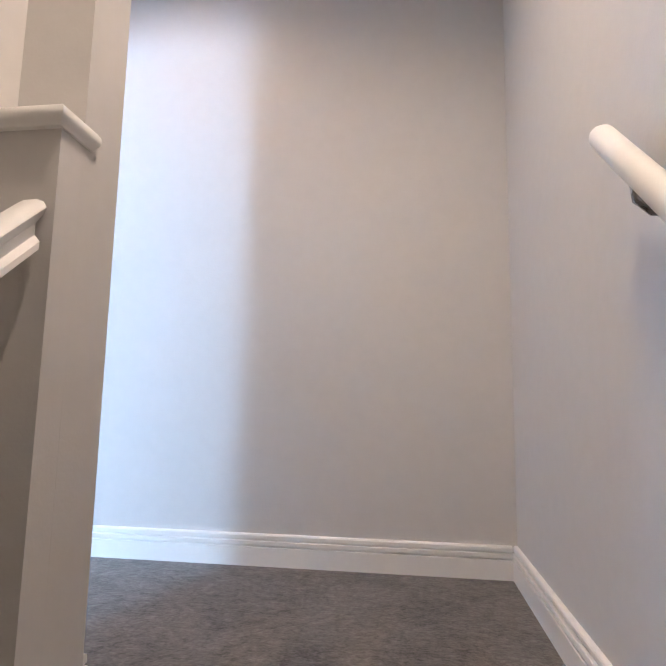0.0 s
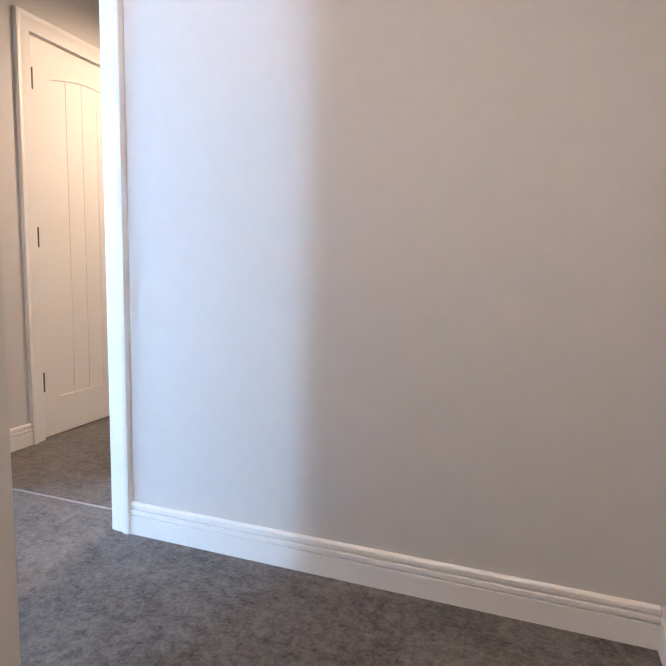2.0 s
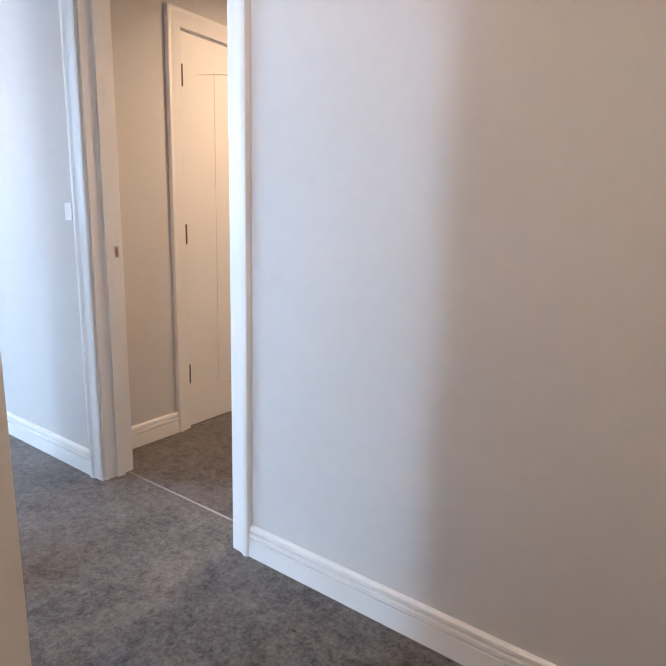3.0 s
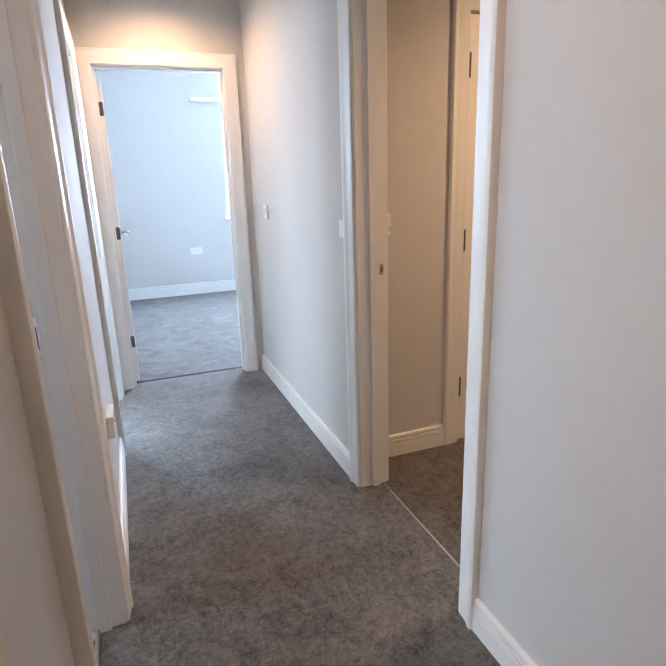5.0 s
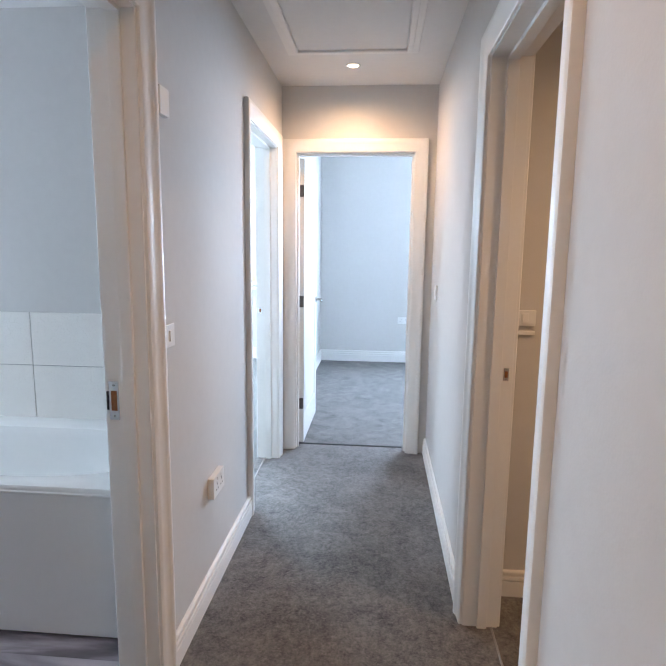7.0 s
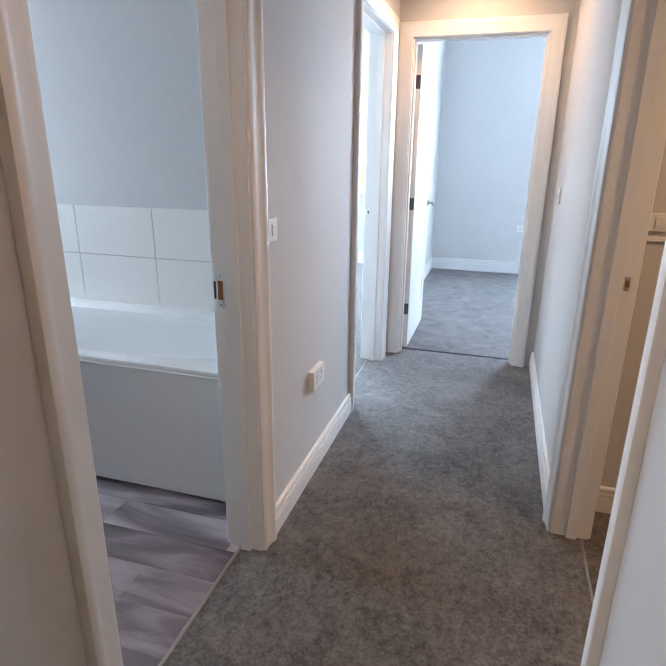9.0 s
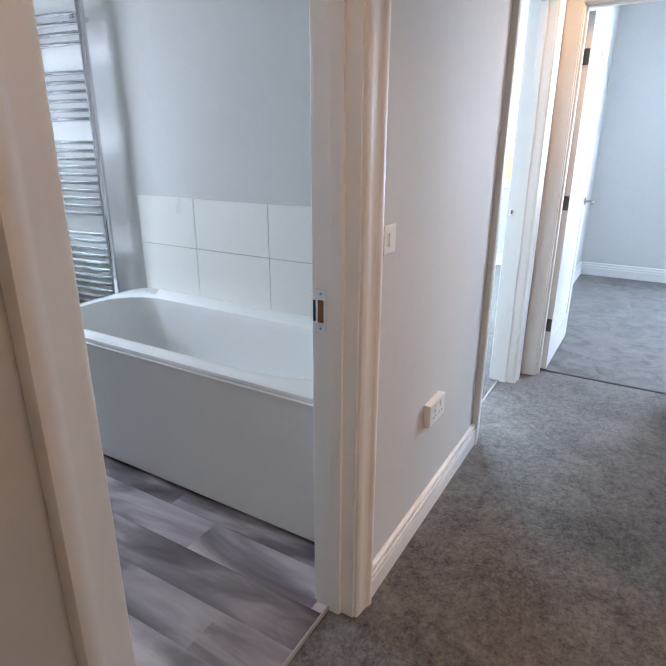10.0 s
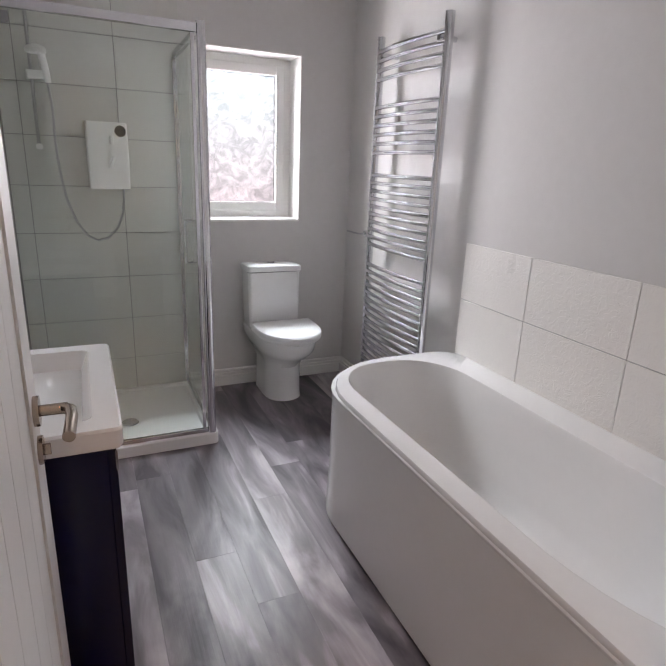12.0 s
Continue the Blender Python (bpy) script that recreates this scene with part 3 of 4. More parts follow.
# ---- wall fittings ----
def plate(name, axis, side, u, z, w, h, v, label, cat, rockers=0, holes=0, depth=0.009):
    """A white plate on a wall face v; axis is the way along the wall, side the way out of it."""
    f = frame_maps(axis)
    root = thing(name, f(u, v, z - h / 2), label, cat)

    def bx(a0, a1, b0, b1, z0, z1):
        p, q = f(a0, v + side * b0, z0), f(a1, v + side * b1, z1)
        return B(min(p[0], q[0]), max(p[0], q[0]), min(p[1], q[1]), max(p[1], q[1]), z0, z1)
    part("backplate", bx(u - w / 2, u + w / 2, 0.0, depth, z - h / 2, z + h / 2), M_PLAST, root, bevel=0.002)
    for i in range(rockers):
        c = u + (i - (rockers - 1) / 2) * 0.03
        part("rocker", bx(c - 0.011, c + 0.011, depth, depth + 0.004, z - 0.018, z + 0.018), M_PLAST, root, bevel=0.001)
    for i in range(holes):
        c = u + (i - (holes - 1) / 2) * 0.06
        part("socket_hole", bx(c - 0.002, c + 0.002, depth - 0.0005, depth + 0.0008, z + 0.004, z + 0.016), M_DARK, root)
        for k in (-0.011, 0.011):
            part("socket_hole", bx(c + k - 0.003, c + k + 0.003, depth - 0.0005, depth + 0.0008, z - 0.016, z - 0.011), M_DARK, root)
    if holes:
        for i in range(holes):
            c = u + (i - (holes - 1) / 2) * 0.045
            part("rocker", bx(c - 0.005, c + 0.005, depth, depth + 0.003, z + 0.022, z + 0.035), M_PLAST, root, bevel=0.0008)
    return root


plate("power_socket", "x", 1, -2.050, 0.452, 0.146, 0.086, YL, "white double power socket low on the grey wall above the skirting", "socket", holes=2, depth=0.026)
plate("light_switch", "x", 1, -1.620, 1.130, 0.070, 0.074, YL, "white light switch on the corridor wall beside the bathroom door", "light switch", rockers=1)
plate("control_unit", "x", 1, -1.605, 1.830, 0.070, 0.080, YL, "small white control box high on the corridor wall", "control box", depth=0.020)
plate("light_switch", "x", -1, -3.31, 1.155, 0.086, 0.086, YR, "white light switch on the corridor wall near the bedroom door", "light switch", rockers=2)
plate("thermostat", "x", -1, -2.035, 1.135, 0.050, 0.070, YR, "white room thermostat beside the lobby door frame", "thermostat", depth=0.007)
plate("light_switch", "y", 1, 1.945, 1.155, 0.080, 0.06, -2.10, "white switch on the lobby wall", "light switch", rockers=1)
plate("cable_cover", "y", 1, 1.945, 1.098, 0.080, 0.016, -2.10, "narrow white strip under the lobby switch", "trim")
plate("power_socket", "y", 1, 1.70, 0.535, 0.146, 0.086, BX, "white double power socket on the bedroom wall", "socket", holes=2)
tk = thing("wall_trunking", (BX, 2.1, 2.25), "long white box mounted high on the bedroom wall", "trunking")
part("trunking_body", B(BX, BX + 0.06, 1.79, 2.6, 2.255, 2.30), M_PLAST, tk, bevel=0.004)

# loft hatch and ceiling light
ht = thing("loft_hatch", (-2.73, 1.213, CEIL), "white painted loft hatch with a moulded frame in the ceiling", "loft hatch")
HX0, HX1, HY0, HY1 = -3.02, -2.42, 0.93, 1.495


def picture_frame(name, x0, x1, y0, y1, w, z0, z1, material, parent):
    bm = bmesh.new()
    pr = [(0, z1), (0, z0 + 0.004), (0.006, z0), (w * 0.45, z0 + 0.002), (w * 0.5, z0 + 0.006), (w - 0.004, z0 + 0.008), (w, z1)]
    rows = []
    for s, z in pr:
        rows.append([bm.verts.new(p) for p in ((x0 - s, y0 - s, z), (x1 + s, y0 - s, z), (x1 + s, y1 + s, z), (x0 - s, y1 + s, z))])
    for a, b in zip(rows, rows[1:]):
        for k in range(4):
            bm.faces.new((a[k], a[(k + 1) % 4], b[(k + 1) % 4], b[k]))
    return part(name, bm, material, parent, smooth=True)


picture_frame("hatch_frame", HX0 - 0.004, HX1 + 0.004, HY0 - 0.004, HY1 + 0.004, 0.065, CEIL - 0.016, CEIL, M_TRIM, ht)
part("hatch_panel", B(HX0 + 0.002, HX1 - 0.002, HY0 + 0.002, HY1 - 0.002, CEIL - 0.006, CEIL - 0.001), M_CEIL, ht, bevel=0.001)


def downlight(x, y):
    r = thing("downlight", (x, y, CEIL), "round recessed ceiling downlight glowing warm white", "ceiling light", "ceiling downlights")
    bm = bmesh.new()
    prof = [(0.031, CEIL - 0.0015), (0.033, CEIL - 0.004), (0.041, CEIL - 0.004), (0.044, CEIL - 0.0005)]
    rings = [[bm.verts.new((x + q * math.cos(2 * math.pi * k / 32), y + q * math.sin(2 * math.pi * k / 32), z)) for k in range(32)] for q, z in prof]
    for a, b in zip(rings, rings[1:]):
        for k in range(32):
            bm.faces.new((a[k], a[(k + 1) % 32], b[(k + 1) % 32], b[k]))
    part("bezel", bm, M_TRIM, r, smooth=True)
    part("lamp_face", C((x, y, CEIL - 0.0005), (x, y, CEIL - 0.0025), 0.030, 28), M_LAMP, r)


downlight(-3.285, 1.205)
downlight(-0.72, 1.15)
# Invented fitting to go with the stairs fill; never in view.
downlight(0.16, 0.28)
downlight(-1.3, 2.9)

# ---- stairs ----
stair = thing("staircase", (0.2, 0, 0), "carpeted staircase rising to the landing", "stairs", kind="structure")
NS = 9
for i in range(1, NS + 1):
    y1, z1 = 0.42 - 0.225 * (i - 1), -0.19 * i
    bm = bmesh.new()
    o = [(y1, z1 - 0.25), (y1, z1), (y1 - 0.225 - 0.012, z1), (y1 - 0.225 - 0.018, z1 - 0.008), (y1 - 0.225 - 0.012, z1 - 0.02), (y1 - 0.225, z1 - 0.03), (y1 - 0.225, z1 - 0.25)]
    a = [bm.verts.new((XSL + 0.001, y, z)) for y, z in o]
    b = [bm.verts.new((XRW, y, z)) for y, z in o]
    for k in range(len(o)):
        j = (k + 1) % len(o)
        bm.faces.new((a[k], a[j], b[j], b[k]))
    bm.faces.new(a[::-1])
    bm.faces.new(b)
    part("step", bm, M_CARPET, stair)
structure("floor_below", B(XSL, XRW, -2.5, 0.42, -2.6, -1.9), M_CARPET, "carpet at the foot of the stairs")
part("string", prism([(0, -0.22), (0.018, -0.22), (0.018, 0.16), (0.014, 0.17), (0.0, 0.18)], (XRW, 0.42, 0.0), (XRW, -1.7, -1.79), (-1, 0, 0)), M_TRIM, stair, "white painted moulded stair string")

nw = thing("newel_post", (-0.36, 0.57, 0), "boxed square newel post painted grey with a moulded white cap", "newel post")
NX0, NX1, NY0, NY1, NZ = -0.4975, -0.3571, 0.536, 0.6, 1.033
part("post", B(NX0, NX1, NY0, NY1, -0.19, NZ), M_WALL, nw)
cap = bmesh.new()
pr = [(0.0, NZ), (0.003, NZ + 0.001), (0.006, NZ + 0.008), (0.010, NZ + 0.012), (0.013, NZ + 0.020), (0.012, NZ + 0.030), (0.006, NZ + 0.037), (-0.006, NZ + 0.039)]
rows = []
for q, z in pr:
    q += 0.001
    rows.append([cap.verts.new(p) for p in ((NX0 - q, NY0 - q - 0.006, z), (NX1 + q, NY0 - q - 0.006, z), (NX1 + q, 0.626 + q * 0.6, z), (NX0 - q, 0.626 + q * 0.6, z))])
for a, b in zip(rows, rows[1:]):
    for k in range(4):
        cap.faces.new((a[k], a[(k + 1) % 4], b[(k + 1) % 4], b[k]))
cap.faces.new(rows[-1])
cap.faces.new(rows[0][::-1])
part("newel_cap", cap, M_TRIM, nw, "moulded white painted cap", smooth=True)

hr = thing("stair_handrail", (-0.34, 0.4, 0), "white painted moulded handrail sloping down from the newel post", "handrail")
RAIL = [(-0.020, -0.062), (-0.026, -0.056), (-0.026, -0.042), (-0.016, -0.030), (-0.014, -0.008), (-0.024, 0.006), (-0.030, 0.018), (-0.027, 0.030), (-0.014, 0.037), (0.010, 0.038), (0.024, 0.032), (0.030, 0.020), (0.026, 0.006), (0.016, -0.008), (0.018, -0.030), (0.030, -0.042), (0.031, -0.056), (0.024, -0.062)]
part("rail", prism(RAIL, (-0.402, NY0 - 0.003, 0.872), (-0.402, -1.5, -0.89), (1, 0, 0), (0, 0.15, 1)), M_TRIM, hr, smooth=True)

h2 = thing("wall_handrail", (0.52, 0.5, 0.9), "round white painted handrail on steel brackets along the stair wall", "handrail")
d = Vector((0, -0.225, -0.202)).normalized()
p0 = Vector((0.541, 0.603, 1.004))
pts = [p0 + d * s for s in (0.0, 0.3, 0.8, 1.4, 2.2)]
part("rail", tube(pts, 0.0205, 24), M_TRIM, h2, smooth=True)
bm = bmesh.new()
bmesh.ops.create_uvsphere(bm, u_segments=24, v_segments=12, radius=0.0205)
bmesh.ops.scale(bm, vec=(1, 0.6, 1), verts=bm.verts)
bmesh.ops.translate(bm, vec=p0, verts=bm.verts)
part("rail_end", bm, M_TRIM, h2, smooth=True)
for s in (0.145, 1.1, 2.0):
    q = p0 + d * s
    bk = part("bracket", tube([q + Vector((0, 0, -0.022)), q + Vector((0.004, 0, -0.050)), q + Vector((0.022, 0, -0.066)), Vector((XRW - 0.002, q.y, q.z - 0.066))], 0.0075, 10), M_STEEL, h2, "curved steel bracket", smooth=True)
    part("bracket_plate", C((XRW - 0.004, q.y, q.z - 0.066), (XRW, q.y, q.z - 0.066), 0.022, 20), M_STEEL, bk, smooth=True)

# ---- bathroom ----


def rrect(x0, x1, y0, y1, r, n=9):
    """A rounded rectangle; r: radii at (x1, y0), (x1, y1), (x0, y1), (x0, y0)."""
    out = []
    for (cx, cy, sx, sy, a0), q in zip(((x1, y0, -1, 1, -90), (x1, y1, -1, -1, 0), (x0, y1, 1, -1, 90), (x0, y0, 1, 1, 180)), r):
        for i in range(n):
            a = radians(a0 + 90 * i / (n - 1))
            out.append((cx + sx * q + q * math.cos(a), cy + sy * q + q * math.sin(a)))
    return out


def loft(rings, close_top=True, close_bottom=True):
    bm = bmesh.new()
    vs = [[bm.verts.new((x, y, z)) for x, y in o] for o, z in rings]
    n = len(vs[0])
    for a, b in zip(vs, vs[1:]):
        for k in range(n):
            bm.faces.new((a[k], a[(k + 1) % n], b[(k + 1) % n], b[k]))
    if close_bottom:
        bm.faces.new(vs[0][::-1])
    if close_top:
        bm.faces.new(vs[-1])
    return bm


bath = thing("bathtub", (-2.05, -0.3, 0), "white acrylic bath with a smooth front panel on plank flooring", "bathtub")
by0, by1 = -1.222, 0.590
px = XB + 0.004
part("bath_panel", loft([(rrect(px, -1.674, by0 + 0.022, by1 - 0.008, (0.34, 0.01, 0.01, 0.10)), 0.012),
                         (rrect(px, -1.684, by0 + 0.018, by1 - 0.008, (0.34, 0.01, 0.01, 0.10)), 0.20),
                         (rrect(px, -1.6925, by0 + 0.010, by1 - 0.008, (0.335, 0.01, 0.01, 0.10)), 0.545)], close_top=False), M_ACRYL, bath, "smooth white bath panel", smooth=True)
# Near-black inset band paints the shade of the gap below the panel.
part("plinth_gap_shade", loft([(rrect(px, -1.700, by0 + 0.06, by1 - 0.01, (0.30, 0.01, 0.01, 0.10)), 0.0), (rrect(px, -1.700, by0 + 0.06, by1 - 0.01, (0.30, 0.01, 0.01, 0.10)), 0.015)]), M_DARK, bath)
R4 = (0.34, 0.012, 0.012, 0.12)


def orr(o, g=0.0):
    return rrect(px, -1.687 - o, by0 + o, by1 - o * 0.2, tuple(max(0.004, q - o) for q in R4))


def basin(o, zf=0.0, zn=0.0):
    """The outline of the bath's hollow: a half round far end, a longer oval near end."""
    x0, x1, y0, y1 = px + 0.143 + o, -1.772 - o, by0 + 0.062 + o + zf, 0.505 - o - zn
    cx, rx = (x0 + x1) / 2, (x1 - x0) / 2
    ya, yb = y0 + rx, y1 - 0.46 + zn * 0.4
    out = []
    for i in range(36):
        a = radians(-90 + 5 + 10 * i)
        c, q = math.cos(a), math.sin(a)
        f = abs(c) ** 0.8 * (1 if c > 0 else -1)
        out.append((cx + rx * f, ya + (ya - y0) * q if q < 0 else yb + (y1 - yb) * q))
    return out


def rim(o):
    """The raised rim: as orr, with a wider round at the free corner, so that a ledge shows there."""
    return rrect(px, -1.687 - o, by0 + o, by1 - o * 0.2, (0.385 - o, 0.012, 0.012, 0.12))


part("bath_shell", loft([(orr(0.010), 0.534), (orr(0.001), 0.536), (orr(0.0), 0.541), (orr(0.0), 0.545), (orr(0.003), 0.5485), (rim(0.004), 0.5495), (rim(0.0045), 0.560), (rim(0.008), 0.566), (rim(0.018), 0.568),
                         (basin(-0.010), 0.568), (basin(-0.003), 0.566), (basin(0.0), 0.560), (basin(0.008, 0.01, 0.01), 0.52), (basin(0.022, 0.04, 0.05), 0.38), (basin(0.040, 0.09, 0.11), 0.24),
                         (basin(0.065, 0.13, 0.15), 0.175), (basin(0.10, 0.18, 0.20), 0.150), (basin(0.15, 0.25, 0.28), 0.142)], close_bottom=False), M_ACRYL, bath, smooth=True)

# towel radiator
rad = thing("towel_radiator", (-2.38, -1.69, 0.2), "tall curved chrome ladder towel radiator on the grey bathroom wall", "towel radiator")
RY0, RY1, RX = -1.988, -1.374, -2.375
for y in (RY0, RY1):
    part("upright", tube([(RX, y, 0.20), (RX, y, 2.060)], 0.020 if y == RY0 else 0.0215, 20), M_CHROME, rad, "round chrome upright", smooth=True)
zs = [1.985 - 0.046 * k for k in range(4)] + [1.71 - 0.046 * k for k in range(6)] + [1.362 - 0.0425 * k for k in range(10)] + [0.862 - 0.0415 * k for k in range(15)]
for z in zs:
    part("rung", tube([(RX + 0.012 + 0.018 * math.sin(math.pi * i / 12), RY0 + (RY1 - RY0) * i / 12, z) for i in range(13)], 0.0112, 12), M_CHROME, rad, smooth=True)
for y in (RY0 + 0.05, RY1 - 0.05):
    for z in (0.35, 1.965):
        part("bracket", C((XB, y, z), (RX + 0.02, y, z), 0.012, 14), M_CHROME, rad, smooth=True)

# toilet
wc = thing("toilet", (-1.89, -2.2, 0), "white close coupled ceramic toilet with its lid down", "toilet")
WX = -1.893


def oval(cx, w, yb, yf, k=0.62, n=24):
    """A D shape: straight at the back yb, round towards yf."""
    out = []
    ym = yb + (yf - yb) * (1 - k)
    for i in range(n + 1):
        a = math.pi * i / n
        out.append((cx + w / 2 * math.cos(a), ym + (yf - ym) * math.sin(a) ** 0.85 if 0 < i < n else ym))
    out += [(cx - w / 2, yb), (cx + w / 2, yb)]
    return out


WS = WX - 0.026
part("pan", loft([(oval(WS, 0.232, YB + 0.07, -2.085, 0.45), 0.0), (oval(WS, 0.226, YB + 0.07, -2.09, 0.45), 0.03), (oval(WS, 0.220, YB + 0.07, -2.09, 0.45), 0.215),
                  (oval(WS, 0.250, YB + 0.05, -2.045, 0.52), 0.262), (oval(WS, 0.305, YB + 0.04, -1.965, 0.6), 0.305), (oval(WS, 0.352, YB + 0.03, -1.905, 0.64), 0.352), (oval(WS, 0.366, YB + 0.012, -1.888, 0.66), 0.400), (oval(WS, 0.368, YB + 0.012, -1.886, 0.66), 0.418), (oval(WS, 0.364, YB + 0.012, -1.892, 0.66), 0.424)]), M_CERAM, wc, smooth=True)
part("seat", loft([(oval(WS, 0.368, YB + 0.215, -1.882, 0.66), 0.427), (oval(WS, 0.374, YB + 0.215, -1.876, 0.66), 0.432), (oval(WS, 0.371, YB + 0.215, -1.879, 0.66), 0.441)]), M_PLAST, wc, smooth=True)
part("lid", loft([(oval(WS, 0.372, YB + 0.212, -1.876, 0.66), 0.4425), (oval(WS, 0.380, YB + 0.210, -1.870, 0.66), 0.447), (oval(WS, 0.380, YB + 0.210, -1.870, 0.66), 0.464), (oval(WS, 0.374, YB + 0.214, -1.876, 0.66), 0.471), (oval(WS, 0.356, YB + 0.222, -1.892, 0.66), 0.4745)]), M_LID, wc, "thick white toilet lid", smooth=True)
for dx in (-0.075, 0.075):
    part("lid_hinge", C((WS + dx - 0.018, YB + 0.204, 0.440), (WS + dx + 0.018, YB + 0.204, 0.440), 0.012, 14), M_CHROME, wc, smooth=True)
CW = 0.166
part("cistern", loft([(rrect(WX - CW + 0.006, WX + CW - 0.012, YB + 0.012, YB + 0.178, (0.024,) * 4), 0.426), (rrect(WX - CW, WX + CW - 0.006, YB + 0.008, YB + 0.182, (0.024,) * 4), 0.50), (rrect(WX - CW, WX + CW, YB + 0.004, YB + 0.184, (0.024,) * 4), 0.768)]), M_CERAM, wc, smooth=True)
part("cistern_lid", loft([(rrect(WX - CW, WX + CW, YB + 0.004, YB + 0.184, (0.022,) * 4), 0.771), (rrect(WX - CW - 0.007, WX + CW + 0.007, YB + 0.002, YB + 0.193, (0.026,) * 4), 0.776), (rrect(WX - CW - 0.007, WX + CW + 0.007, YB + 0.002, YB + 0.193, (0.026,) * 4), 0.795), (rrect(WX - CW - 0.002, WX + CW + 0.002, YB + 0.006, YB + 0.188, (0.024,) * 4), 0.806), (rrect(WX - CW + 0.04, WX + CW - 0.04, YB + 0.04, YB + 0.15, (0.02,) * 4), 0.8135)]), M_CERAM, wc, smooth=True)
part("flush_button", C((WX, YB + 0.10, 0.813), (WX, YB + 0.10, 0.824), 0.022, 24, 0.018), M_CHROME, wc, smooth=True)

# paper holder
ph = thing("paper_holder", (XB, -2.19, 1.0), "small chrome toilet roll holder on the grey wall", "toilet roll holder")
part("rose", C((XB, -2.185, 1.008), (XB + 0.012, -2.185, 1.008), 0.022, 20), M_CHROME, ph, smooth=True)
part("arm", tube([(XB + 0.01, -2.185, 1.008), (XB + 0.05, -2.19, 1.008), (XB + 0.055, -2.24, 1.008), (XB + 0.055, -2.345, 1.008)], 0.005, 10), M_CHROME, ph, smooth=True)

# window
wd = thing("window_1", ((WX0 + WX1) / 2, YB, WZ0), "white framed window with obscured glass set deep in a white reveal", "window", kind="structure")
WY = YB - 0.185
bm = bmesh.new()
for a in ((WX0, WX0 + 0.006, YB - 0.27, YB + 0.001, WZ0, WZ1), (WX1 - 0.006, WX1, YB - 0.27, YB + 0.001, WZ0, WZ1), (WX0 + 0.006, WX1 - 0.006, YB - 0.27, YB + 0.001, WZ1 - 0.006, WZ1)):
    box(bm, *a)
part("reveal", bm, M_TRIM, wd)
part("window_sill", B(WX0 + 0.006, WX1 - 0.006, YB - 0.27, YB + 0.001, WZ0, WZ0 + 0.012), M_TRIM, wd)


def rect_ring(x0, x1, z0, z1, w, y0, y1):
    bm = bmesh.new()
    box(bm, x0, x0 + w, y0, y1, z0, z1)
    box(bm, x1 - w, x1, y0, y1, z0, z1)
    box(bm, x0 + w, x1 - w, y0, y1, z0, z0 + w)
    box(bm, x0 + w, x1 - w, y0, y1, z1 - w, z1)
    return bm


part("window_frame", rect_ring(WX0 + 0.006, WX1 - 0.006, WZ0 + 0.012, WZ1 - 0.006, 0.042, WY - 0.07, WY), M_TRIM, wd)
part("sash", rect_ring(WX0 + 0.046, WX1 - 0.046, WZ0 + 0.052, WZ1 - 0.046, 0.054, WY - 0.05, WY + 0.014), M_TRIM, wd, bevel=0.004)
pn = part("pane", B(WX0 + 0.100, WX1 - 0.100, WY - 0.03, WY - 0.012, WZ0 + 0.105, WZ1 - 0.100), M_OBSC, wd)
pn.visible_shadow = False
tagged(part("backdrop_bath", B(-4.2, 0.8, -5.4, -5.38, -0.5, 2.7), M_SKYBATH), "pale blurred daylight and brickwork outside the bathroom window", kind="structure")

# shower
tray = thing("shower_tray", (-0.95, -2.08, 0), "low white square shower tray with a chrome waste", "shower tray")
TX = -1.405
part("tray_body", loft([(rrect(TX, XV, YB + 0.012, -1.705, (0.01, 0.01, 0.03, 0.01)), 0.0), (rrect(TX, XV, YB + 0.012, -1.705, (0.01, 0.01, 0.03, 0.01)), 0.055), (rrect(TX + 0.006, XV - 0.004, YB + 0.016, -1.711, (0.01, 0.01, 0.03, 0.01)), 0.062),
                        (rrect(TX + 0.055, XV - 0.03, YB + 0.045, -1.765, (0.03,) * 4), 0.062), (rrect(TX + 0.065, XV - 0.04, YB + 0.055, -1.775, (0.03,) * 4), 0.050), (rrect(TX + 0.30, XV - 0.30, YB + 0.30, -1.98, (0.03,) * 4), 0.045)]), M_ACRYL, tray, smooth=True)
part("waste", C((-0.99, -2.0, 0.046), (-0.99, -2.0, 0.053), 0.045, 28, 0.040), M_CHROME, tray, smooth=True)
enc = thing("shower_enclosure", (-0.95, -1.72, 0.06), "chrome framed glass shower enclosure standing on the white tray", "shower enclosure")
EX, EY, ET = -1.372, -1.728, 1.952
part("corner_post", loft([(rrect(EX - 0.020, EX + 0.020, EY - 0.02, EY + 0.02, (0.016,) * 4, 5), 0.062), (rrect(EX - 0.020, EX + 0.020, EY - 0.02, EY + 0.02, (0.016,) * 4, 5), ET + 0.01)]), M_CHROME, enc, "rounded chrome corner post", smooth=True)
